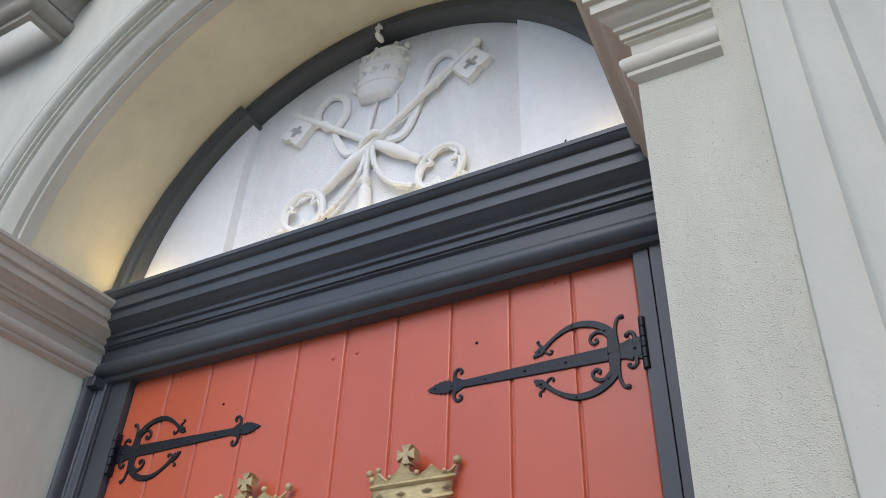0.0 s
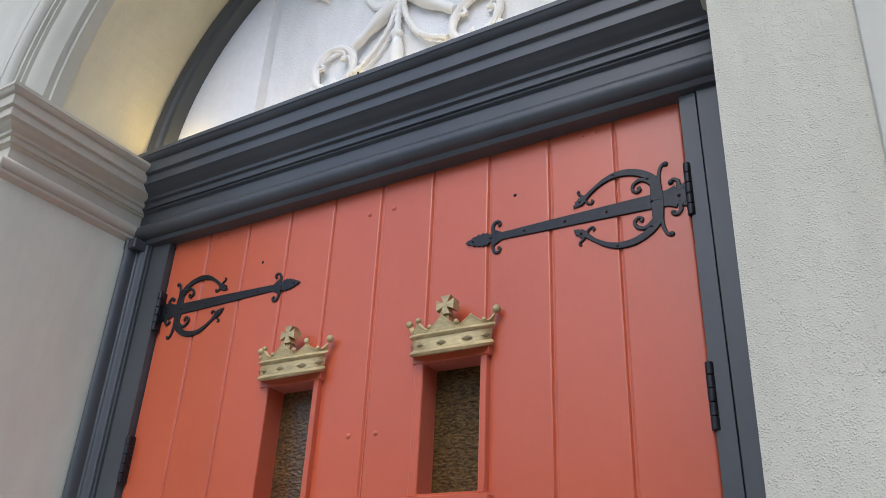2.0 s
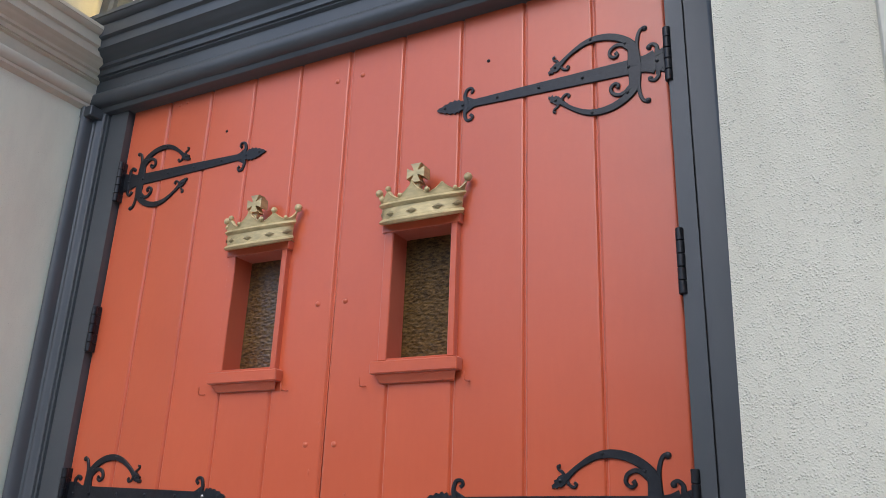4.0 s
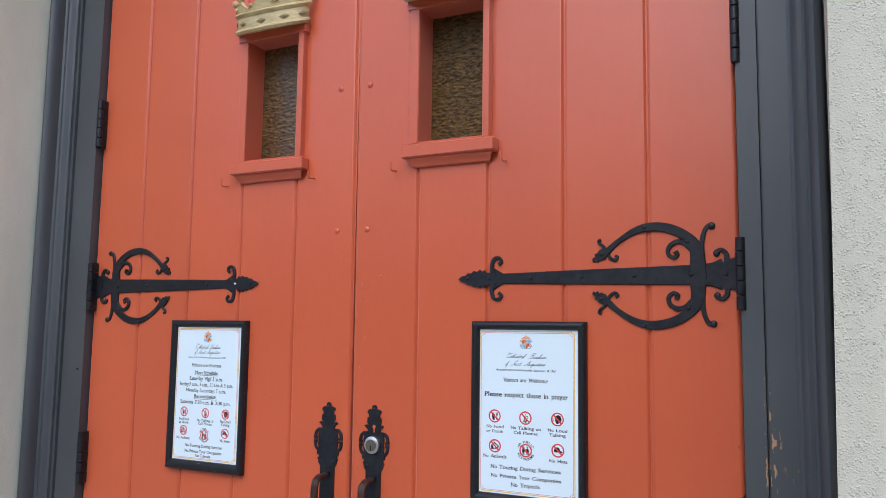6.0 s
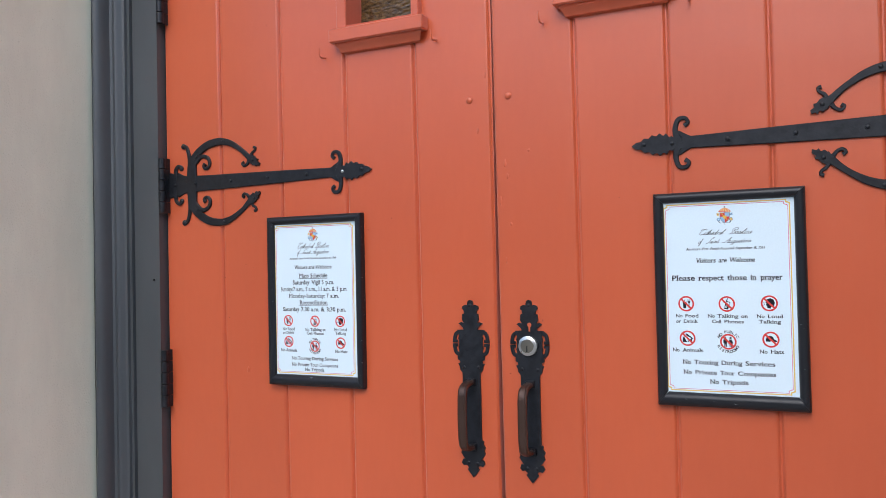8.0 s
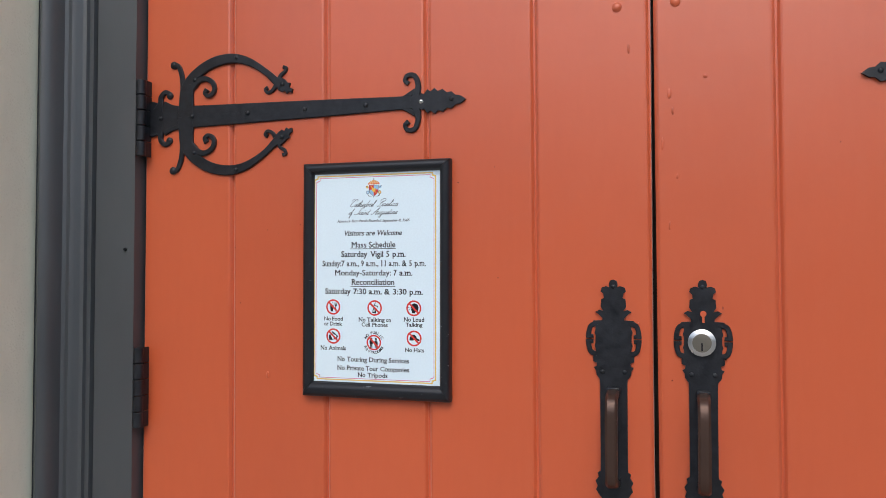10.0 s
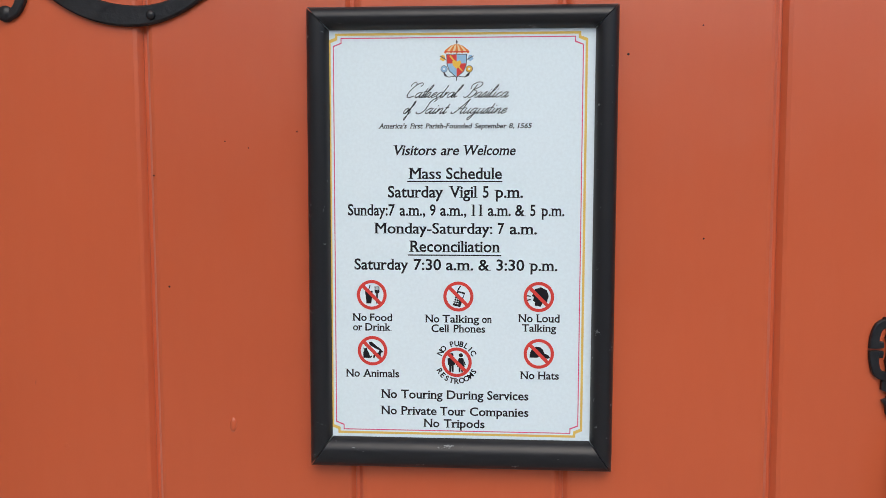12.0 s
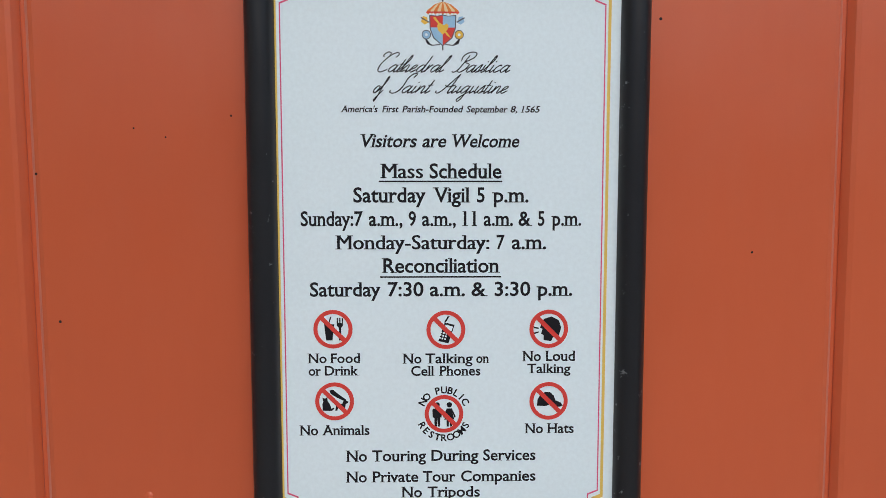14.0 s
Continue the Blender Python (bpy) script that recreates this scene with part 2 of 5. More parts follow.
def box(bm, x0, x1, y0, y1, z0, z1, bev=0.0, seg=1):
    vs = [bm.verts.new((x, y, z)) for x in (x0, x1) for y in (y0, y1) for z in (z0, z1)]
    fs = [bm.faces.new([vs[i] for i in q]) for q in ((0, 1, 3, 2), (4, 6, 7, 5), (0, 4, 5, 1), (2, 3, 7, 6), (0, 2, 6, 4), (1, 5, 7, 3))]
    if bev:
        es = list({e for f in fs for e in f.edges})
        bmesh.ops.bevel(bm, geom=es, offset=bev, segments=seg, affect="EDGES", profile=0.6)
    return bm


def spline(pts, n=6):
    """Points of a smooth line through pts; a point may carry a width after its two or three places."""
    p = [np.array(q, float) for q in pts]
    p = [2 * p[0] - p[1], *p, 2 * p[-1] - p[-2]]
    out = []
    for a, b, c, d in zip(p, p[1:], p[2:], p[3:]):
        for k in range(n):
            s = k / n
            out.append(0.5 * (2 * b + (c - a) * s + (2 * a - 5 * b + 4 * c - d) * s * s + (3 * b - a - 3 * c + d) * s ** 3))
    out.append(p[-2])
    return out


def ribbon(bm, pts, y0, thick, n=6, soft=0.25):
    """A flat forged bar in the plane of the door along points (x, z, width), with eased edges."""
    line = spline(pts, n)
    rows = []
    for i, q in enumerate(line):
        a, b = line[max(i - 1, 0)], line[min(i + 1, len(line) - 1)]
        d = np.array([b[0] - a[0], b[1] - a[1]])
        d /= max(np.linalg.norm(d), 1e-9)
        nx, nz, w = -d[1], d[0], max(q[2], 0.0008) / 2
        e = min(thick * soft, w * 0.5)
        rows.append([bm.verts.new((q[0] + nx * s, y0 - h, q[1] + nz * s)) for s, h in ((-w, 0), (-w, thick - e), (-w + e, thick), (w - e, thick), (w, thick - e), (w, 0))])
    for a, b in zip(rows, rows[1:]):
        for k in range(5):
            bm.faces.new((a[k], a[k + 1], b[k + 1], b[k]))
    bm.faces.new(rows[0])
    bm.faces.new(rows[-1][::-1])


def plate(bm, outline, y0, thick, ease=0.0):
    """A flat plate of any outline of (x, z), its face towards -y."""
    back = [bm.verts.new((x, y0, z)) for x, z in outline]
    front = [bm.verts.new((x, y0 - thick, z)) for x, z in outline]
    bm.faces.new(front)
    n = len(outline)
    for i in range(n):
        bm.faces.new((back[i], back[(i + 1) % n], front[(i + 1) % n], front[i]))


def disc(bm, x, z, y0, r, h, seg=14, dome=0.5):
    """A round button on the door's face, with a domed front."""
    prev = None
    for rr, hh in ((r, 0), (r, h * (1 - dome)), (r * 0.75, h * (1 - dome * 0.35)), (r * 0.35, h)):
        ring = [bm.verts.new((x + rr * math.cos(k * math.tau / seg), y0 - hh, z + rr * math.sin(k * math.tau / seg))) for k in range(seg)]
        if prev:
            for k in range(seg):
                bm.faces.new((prev[k], prev[(k + 1) % seg], ring[(k + 1) % seg], ring[k]))
        prev = ring
    bm.faces.new(prev)


def ball(bm, c, r, sx=1.0, sy=1.0, sz=1.0, u=12, v=8):
    bmesh.ops.create_uvsphere(bm, u_segments=u, v_segments=v, radius=r, matrix=Matrix.Translation(c) @ Matrix.Diagonal((sx, sy, sz, 1)))


def tube(bm, pts, radius, sides=10, n=5, closed=False, twist=0.0):
    """A round bar through points (x, y, z) or (x, y, z, r)."""
    line = spline(pts, n)
    rings = []
    up0 = np.array([0, -1, 0.001])
    for i, q in enumerate(line):
        a, b = line[max(i - 1, 0)][:3], line[min(i + 1, len(line) - 1)][:3]
        d = (b - a) / max(np.linalg.norm(b - a), 1e-9)
        s = np.cross(d, up0)
        s = s / max(np.linalg.norm(s), 1e-6)
        t = np.cross(s, d)
        r = q[3] if len(q) > 3 else radius
        if twist:
            r *= 1 + 0.16 * math.sin(i * twist)
        rings.append([bm.verts.new(q[:3] + r * (math.cos(k * math.tau / sides) * s + math.sin(k * math.tau / sides) * t)) for k in range(sides)])
    for a, b in zip(rings, rings[1:] + (rings[:1] if closed else [])):
        for k in range(sides):
            bm.faces.new((a[k], a[(k + 1) % sides], b[(k + 1) % sides], b[k]))
    if not closed:
        bm.faces.new(rings[0])
        bm.faces.new(rings[-1][::-1])


def sweep(bm, path, profile):
    """Runs a moulding profile of (outward, z) along a plan path of (x, y); outward is to the right of the path; corners are mitred."""
    rows = []
    for i, p in enumerate(path):
        ds = []
        if i:
            ds.append(Vector(p) - Vector(path[i - 1]))
        if i < len(path) - 1:
            ds.append(Vector(path[i + 1]) - Vector(p))
        ns = [Vector((d.y, -d.x)).normalized() for d in ds]
        m = sum(ns, Vector((0, 0)))
        m = m / m.dot(ns[0])
        rows.append([bm.verts.new((p[0] + m.x * o, p[1] + m.y * o, z)) for o, z in profile])
    for a, b in zip(rows, rows[1:]):
        for k in range(len(profile) - 1):
            bm.faces.new((a[k], b[k], b[k + 1], a[k + 1]))
    for row in (rows[0], rows[-1]):
        bm.faces.new(row)


def arch_sweep(bm, centre_z, profile, a0=0.0, a1=math.pi, n=64, closed=True):
    """Runs a closed profile of (radius, y) round an arch."""
    rows = []
    for i in range(n + 1):
        a = a0 + (a1 - a0) * i / n
        rows.append([bm.verts.new((r * math.cos(a), y, centre_z + r * math.sin(a))) for r, y in profile])
    m = len(profile)
    for a, b in zip(rows, rows[1:]):
        for k in range(m if closed else m - 1):
            bm.faces.new((a[k], a[(k + 1) % m], b[(k + 1) % m], b[k]))
    if closed:
        bm.faces.new(rows[0])
        bm.faces.new(rows[-1][::-1])


def arc_pts(cx, cy, r, a0, a1, n):
    return [(cx + r * math.cos(radians(a0 + (a1 - a0) * i / n)), cy + r * math.sin(radians(a0 + (a1 - a0) * i / n))) for i in range(n + 1)]


# ---- the large structure ----
HALF, FRONT, BACK = 1.287, -0.69, 0.35      # half width of the opening, wall face, room side
SPRING, RAD = 3.60, 1.287
SWAY = 0.0145                               # the arch stands this much wider towards the leaning east pier
LEAF_TOP = 3.32

bm = bmesh.new()
bmesh.ops.create_grid(bm, x_segments=60, y_segments=60, size=400)
for v in bm.verts:
    v.co.z = 0.0
setting("ground", bm, PAVING, "grey concrete paving of the square before the door", "ground")
bm = bmesh.new()
box(bm, -1.9, 1.9, -1.05, 0.3, 0.002, 0.075, 0.012, 2)
setting("door_step", bm, PAVING, "worn concrete step under the double door", "step")

# unseen wall added behind the camera; keeps low sky out of the door's gloss
bm = bmesh.new()
box(bm, -40, 40, -18.6, -18, 0, 6.5)
setting("unseen_dark_wall", bm, UNSEEN_DARK, "unseen plain dark wall added behind the view to dim low reflections", "wall")

for side, nm in ((-1, "wall_west"), (1, "wall_east")):
    bm = bmesh.new()
    if side > 0:
        # the east pier is slightly battered: both of its edges lean outwards
        ring = [[bm.verts.new((x, y, z)) for x, y in ((1.267 + 0.0145 * z, FRONT), (1.485 + 0.029 * z, FRONT), (1.60, BACK), (HALF, BACK), (HALF, -0.13))] for z in (0.0, 3.58)]
        for k in range(5):
            bm.faces.new((ring[0][k], ring[0][(k + 1) % 5], ring[1][(k + 1) % 5], ring[1][k]))
        bm.faces.new(ring[0])
        bm.faces.new(ring[1])
    else:
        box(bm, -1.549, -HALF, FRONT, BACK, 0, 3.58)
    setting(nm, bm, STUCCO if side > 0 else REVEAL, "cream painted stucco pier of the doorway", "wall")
    if side > 0:
        # one strip of shallow rounded steps, whose near edge follows the leaning pier
        steps = ((0.0, 0.30), (0.0, FRONT), (0.004, -0.704), (0.014, -0.709), (0.106, -0.711), (0.114, -0.709), (0.124, -0.722), (0.134, -0.726), (0.215, -0.728), (0.224, -0.726), (0.236, -0.741), (0.248, -0.745), (1.235, -0.748), (1.235, 0.30))
        bm = bmesh.new()
        ring = [[bm.verts.new((1.484 + 0.029 * z * max(0.0, 1 - o / 0.24) + o + 0.045 * min(1.0, o / 0.24), y, z)) for o, y in steps] for z in (0.0, 5.0)]
        for k in range(len(steps)):
            j = (k + 1) % len(steps)
            bm.faces.new((ring[0][k], ring[0][j], ring[1][j], ring[1][k]))
        bm.faces.new(ring[0])
        bm.faces.new(ring[1])
        setting("wall_pilaster", bm, SMOOTH, "pale smooth stucco pilaster strip beside the doorway", "wall", True)
    else:
        for a, b, y in ((1.55, 2.2, FRONT), (2.2, 2.3, -0.76), (2.3, 2.75, -0.86)):
            bm = bmesh.new()
            box(bm, -b, -a, y, BACK, 0, 5.0, 0.006, 2)
            setting("wall_pilaster", bm, SMOOTH, "pale smooth stucco pilaster strip beside the doorway", "wall")
    bm = bmesh.new()
    xs = sorted((side * 2.75, side * 14))
    box(bm, xs[0], xs[1], -0.62, BACK, 0, 9.0)
    setting("wall_front", bm, SMOOTH, "pale stucco front wall beyond the pilaster", "wall")
    # capital of the pilaster
    bm = bmesh.new()
    prof = [(0, 4.93), (0.03, 4.93), (0.03, 4.965), *[(0.03 + 0.05 * math.sin(radians(a)), 5.015 - 0.05 * math.cos(radians(a))) for a in range(0, 181, 20)], (0.03, 5.075), (0.05, 5.08), (0.05, 5.10),
            *[(0.05 + 0.09 * (1 - math.cos(radians(a))), 5.10 + 0.12 * math.sin(radians(a))) for a in range(0, 91, 15)], (0.17, 5.225), (0.17, 5.34), (0, 5.34)]
    pth = [(1.53, -0.66), (1.53, -0.86), (2.77, -0.86), (2.77, -0.60)]
    if side < 0:
        pth = [(-x, y) for x, y in pth][::-1]
    sweep(bm, pth, prof)
    setting("capital", bm, GREYBROWN, "grey-brown stone capital of the wall pilaster", "capital", True)

bm = bmesh.new()
outline = [(-1.549, 3.58), (-HALF, 3.58), *[(-x, z) for x, z in arc_pts(-SWAY, SPRING, RAD + SWAY, 0, 180, 72)], (HALF + 2 * SWAY, 3.58), (1.58, 3.58), (1.58, 9.0), (-1.549, 9.0)]
plate(bm, outline, BACK, BACK + 0.60)
wide = [(-1.549, 3.58), *[(-x, z) for x, z in arc_pts(-SWAY, 3.58, 1.495 + SWAY, 0, 180, 72)], (1.58, 3.58), (1.58, 9.0), (-1.549, 9.0)]
plate(bm, wide, -0.602, -0.602 - FRONT)
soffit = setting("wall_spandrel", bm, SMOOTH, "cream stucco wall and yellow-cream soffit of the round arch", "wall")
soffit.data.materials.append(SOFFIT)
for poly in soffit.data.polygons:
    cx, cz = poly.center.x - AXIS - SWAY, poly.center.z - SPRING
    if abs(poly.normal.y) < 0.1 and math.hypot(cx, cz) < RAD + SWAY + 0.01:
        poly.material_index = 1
bm = bmesh.new()
for side in (-1, 1):
    xs = sorted((side * 1.56, side * 14))
    box(bm, xs[0], xs[1], -0.66, BACK, 5.0, 9.0)
setting("wall_upper", bm, SMOOTH, "pale stucco wall above the pilasters", "wall")

# moulded ring round the arch
bm = bmesh.new()
prof = [(1.283, -0.55), (1.283, -0.607), (1.30, -0.609), (1.30, -0.635), *[(1.305 + 0.055 * t, -0.635 - 0.055 * math.sin(t * math.pi / 2)) for t in (0.15, 0.35, 0.6, 0.85, 1.0)],
        (1.362, -0.705), (1.375, -0.705), (1.375, -0.72), (1.39, -0.72), (1.39, -0.728), *[(1.42 + 0.03 * math.cos(radians(a)), -0.728 - 0.025 * math.sin(radians(a))) for a in range(180, -1, -30)],
        (1.455, -0.728), (1.455, -0.745), (1.50, -0.745), (1.50, -0.55)]
arch_sweep(bm, SPRING, [(r + SWAY, y) for r, y in prof])
bmesh.ops.translate(bm, verts=bm.verts, vec=(SWAY, 0, 0))
setting("arch_moulding", bm, SMOOTH, "pale moulded stucco ring round the arch", "moulding", True)

# one moulding profile of (outward, z) serves the cornice and, set back, the imposts
PROFILE = [(0.19, 3.640), (0.19, 3.622), (0.186, 3.620), (0.180, 3.607), (0.168, 3.599), (0.163, 3.598), (0.160, 3.547), (0.146, 3.540), (0.144, 3.501), (0.136, 3.497), (0.126, 3.483), (0.110, 3.473), (0.099, 3.466),
           (0.096, 3.463), (0.096, 3.448), (0.084, 3.443), (0.082, 3.419), (0.073, 3.417), (0.073, 3.410), (0.060, 3.403), (0.058, 3.346), (0.066, 3.342), (0.082, 3.334), (0.092, 3.318), (0.093, 3.300), (0.086, 3.284), (0.072, 3.273), (0.060, 3.270), (0.058, 3.262), (0.052, 3.252)]
# the impost moulding on both reveals, turning the corner onto the wall face
IMP = [(0, 3.59), *[(max((o - 0.057) * 0.9, 0.0) + 0.003, 3.266 + (z - 3.252) * 0.835) for o, z in PROFILE[:-2]], (0.022, 3.284), (0.021, 3.272), (0.006, 3.260), (0.0, 3.256)]
for side in (-1, 1):
    bm = bmesh.new()
    pth = [(HALF, -0.02), (HALF + 2 * SWAY, FRONT), (1.52, FRONT)] if side > 0 else [(HALF, -0.02), (HALF, FRONT), (1.49, FRONT)]
    if side < 0:
        pth = [(-x, y) for x, y in pth][::-1]
    sweep(bm, pth, IMP)
    setting("impost_moulding", bm, MOULD, "brown-grey painted impost moulding at the arch springing", "moulding", True)

# dark panel behind the doors closes the opening
bm = bmesh.new()
box(bm, -HALF, HALF, 0.30, BACK + 0.05, 0, 5.0)
setting("wall_inner", bm, DARK, "unlit interior behind the doors", "wall")

# ---- charcoal door surround ----
surround = thing("door_surround", (AXIS, 0, 0), "charcoal painted wooden door surround with moulded head", "door frame", kind="structure")
ROUND = [(1.217, -0.050), (1.221, -0.060), (1.230, -0.066), (1.240, -0.065), (1.246, -0.070),
         *[(1.266 + 0.019 * math.cos(radians(a)), -0.080 - 0.036 * math.sin(radians(a))) for a in range(165, 14, -25)], (1.286, -0.104), (1.286, 0.08)]
JAMBS = {1: [(1.092, 0.08), (1.092, -0.028), (1.140, -0.030), (1.141, -0.014), (1.145, -0.014), (1.146, -0.034), (1.207, -0.035), (1.208, -0.045), (1.214, -0.047), *ROUND],
         -1: [(1.092, 0.08), (1.092, -0.026), (1.191, -0.030), (1.192, -0.018), (1.1955, -0.018), (1.1965, -0.037), (1.207, -0.037), (1.208, -0.046), (1.214, -0.048), *ROUND]}
for side in (-1, 1):
    bm = bmesh.new()
    JAMB = JAMBS[side]
    top = [bm.verts.new((side * x, y, 3.262)) for x, y in JAMB]
    low = [bm.verts.new((side * x, y, 0.075)) for x, y in JAMB]
    for i in range(len(JAMB)):
        k = (i + 1) % len(JAMB)
        bm.faces.new((low[i], low[k], top[k], top[i]))
    bm.faces.new(top)
    bm.faces.new(low)
    part("jamb", bm, TRIM, surround)
    bm = bmesh.new()
    xs = sorted((side * 1.215, side * 1.2855))
    box(bm, xs[0], xs[1], -0.112, -0.05, 3.215, 3.262, 0.004)
    part("corner_block", bm, TRIM, surround)
ENT = [(-0.10, 3.640), *PROFILE, (0.035, 3.248), (-0.10, 3.246)]
bm = bmesh.new()
sweep(bm, [(-HALF + 0.002, 0), (HALF + 0.03, 0)], ENT)
part("cornice", bm, TRIM, surround, "charcoal moulded cornice over the doors")

# ---- tympanum ----
tymp = thing("tympanum", (AXIS + SWAY, 0, 0), "white stone arch panel with dark arched frame", "tympanum", kind="structure")
for a0, a1, y, inner in ((0, 54.5, -0.12, 1.195), (54.5, 125.5, -0.092, 1.218), (125.5, 180, -0.12, 1.195)):
    bm = bmesh.new()
    arch_sweep(bm, SPRING, [(r + SWAY, q) for r, q in ((1.286, 0.1), (1.286, y), (1.266, y - 0.004), (1.235, y), (1.225, y + 0.012), (inner + 0.005, y + 0.014), (inner, y + 0.03), (inner, 0.1))], radians(a0), radians(a1), 28)
    part("arch_frame", bm, TRIM, tymp)
for side in (-1, 1):
    bm = bmesh.new()
    a1 = math.degrees(math.acos(0.72 / 1.235))
    pts = [(side * x, z) for x, z in arc_pts(0, SPRING, 1.235, 0, a1, 20)] + [(side * 0.72, 3.56), (side * 1.235, 3.56)]
    plate(bm, pts, 0.1, 0.145)
    part("side_panel", bm, MARBLE, tymp, "smooth white marble side panel")
bm = bmesh.new()
a1 = math.degrees(math.acos(0.722 / 1.235))
plate(bm, [(0.722, 3.56)] + arc_pts(0, SPRING, 1.235, a1, 180 - a1, 32) + [(-0.722, 3.56)], 0.1, 0.095)
part("centre_panel", bm, RELIEF_GROUND, tymp, "tooled white stone relief panel")

# warm lamps lying on the cornice behind its lip
def strip_light(x0, x1, power):
    lamp = thing("strip_light", (AXIS, 0, 0), "slim warm strip light lying on the door cornice", "lamp", "lamps on the cornice")
    bm = bmesh.new()
    box(bm, x0, x1, -0.12, -0.085, 3.641, 3.655, 0.002)
    part("housing", bm, TRIM, lamp)
    m, nt, p = nodes_of("warm_diffuser")
    p.inputs["Emission Color"].default_value = (1.0, 0.70, 0.24, 1)
    p.inputs["Emission Strength"].default_value = power
    p.inputs["Base Color"].default_value = (0.9, 0.85, 0.7, 1)
    bm = bmesh.new()
    box(bm, x0 + 0.005, x1 - 0.005, -0.118, -0.087, 3.6555, 3.659)
    part("diffuser", bm, m, lamp, "glowing warm diffuser")


strip_light(-1.22, -1.0, 26.0)
strip_light(1.0, 1.22, 15.0)
strip_light(-0.75, 0.75, 5.5)

# ---- the double door ----
GROOVE = 0.004


def board(bm, x0, x1, z0, z1):
    """One door board, its long edges chamfered to a V joint."""
    c = 0.0065
    prof = [(x0 + GROOVE / 2, 0.05), (x0 + GROOVE / 2, c), (x0 + GROOVE / 2 + c * 0.7, 0.0012), (x0 + GROOVE / 2 + c * 1.3, 0), (x1 - GROOVE / 2 - c * 1.3, 0), (x1 - GROOVE / 2 - c * 0.7, 0.0012), (x1 - GROOVE / 2, c), (x1 - GROOVE / 2, 0.05)]
    def lean(x, z):
        """The old boards lean a little to the west towards their tops."""
        return x - 0.0058 * (z - 1.0) * min(1.0, max(0.0, 1 - x / 0.64)) * min(1.0, (1.104 + x) / 0.1)

    lo = [bm.verts.new((lean(x, z0), y, z0)) for x, y in prof]
    hi = [bm.verts.new((lean(x, z1), y, z1)) for x, y in prof]
    n = len(prof)
    for i in range(n):
        bm.faces.new((lo[i], lo[(i + 1) % n], hi[(i + 1) % n], hi[i]))
    bm.faces.new(lo)
    bm.faces.new(hi)


def strap_hinge(parent, side, z):
    """Forged strap hinge: tapered strap with leaf tip, two pairs of scrolled arms, barrel and screws. side +1: hung at +x."""
    def X(u):
        return side * ((1.09 if side > 0 else 1.104) - u)

    strap = group_part("strap_hinge", parent, "black wrought iron strap hinge with scrolled arms")
    y0 = 0.0
    bm = bmesh.new()
    ribbon(bm, [(X(0.01), z, 0.078), (X(0.03), z, 0.076), (X(0.06), z, 0.054), (X(0.10), z, 0.052), (X(0.128), z, 0.048), (X(0.30), z, 0.041), (X(0.45), z, 0.035), (X(0.614), z, 0.027), (X(0.655), z, 0.03)], y0, 0.0056, 5)
    # leaf-shaped tip with lobed edge
    tip = []
    for s in (1, -1):
        half = [(0.648, 0.008), (0.656, 0.017), (0.661, 0.014), (0.668, 0.024), (0.674, 0.019), (0.683, 0.0255), (0.690, 0.019), (0.700, 0.0225), (0.708, 0.015), (0.718, 0.0165), (0.726, 0.009), (0.736, 0.008), (0.747, 0.0)]
        tip += [(X(u), z + s * w) for u, w in (half if s > 0 else half[-2::-1])]
    plate(bm, tip, y0, 0.0064)
    for s in (1, -1):
        def P(u, v, w):
            return (X(u), z + s * v, w)

        ribbon(bm, [P(0.640, 0.000, 0.020), P(0.645, 0.016, 0.015), P(0.648, 0.034, 0.0115), P(0.641, 0.053, 0.010), P(0.626, 0.055, 0.009), P(0.620, 0.045, 0.008), P(0.628, 0.038, 0.010)], y0, 0.0060 + 0.0002 * s)
        ribbon(bm, [P(0.612, 0.009, 0.006), P(0.626, 0.014, 0.010), P(0.642, 0.024, 0.009)], y0, 0.0053)
        # upright stem and the long curved arm
        ribbon(bm, [P(0.111, 0.0, 0.042), P(0.111, 0.03, 0.036), P(0.114, 0.062, 0.032), P(0.135, 0.092, 0.024), P(0.175, 0.114, 0.023), P(0.221, 0.121, 0.021), P(0.262, 0.112, 0.017), P(0.303, 0.088, 0.013), P(0.332, 0.063, 0.017), P(0.345, 0.054, 0.026)], y0, 0.0066 + 0.0002 * s)
        head = [(0.333, 0.071), (0.343, 0.071), (0.352, 0.066), (0.357, 0.059), (0.364, 0.058), (0.362, 0.050), (0.370, 0.045), (0.368, 0.037), (0.361, 0.040), (0.356, 0.036), (0.352, 0.043), (0.345, 0.040), (0.338, 0.046), (0.330, 0.052)]
        plate(bm, [(X(u), z + s * v) for u, v in head], y0, 0.0062)
        ribbon(bm, [P(0.336, 0.066, 0.009), P(0.342, 0.077, 0.0075), P(0.351, 0.083, 0.0065), P(0.354, 0.091, 0.006), P(0.347, 0.093, 0.008)], y0, 0.0058)
        ribbon(bm, [P(0.330, 0.056, 0.009), P(0.322, 0.045, 0.0075), P(0.311, 0.041, 0.007), P(0.305, 0.048, 0.0065), P(0.311, 0.052, 0.008)], y0, 0.0058)
        # inner scroll, upright spur, rear scroll
        ribbon(bm, [P(0.125, 0.064, 0.016), P(0.142, 0.078, 0.013), P(0.160, 0.081, 0.0115), P(0.177, 0.071, 0.0105), P(0.181, 0.054, 0.010), P(0.169, 0.043, 0.009), P(0.158, 0.049, 0.009), P(0.163, 0.058, 0.012)], y0, 0.0071)
        ribbon(bm, [P(0.100, 0.015, 0.018), P(0.102, 0.060, 0.013), P(0.099, 0.090, 0.011), P(0.091, 0.112, 0.010), P(0.080, 0.119, 0.010), P(0.076, 0.116, 0.012)], y0, 0.0061)
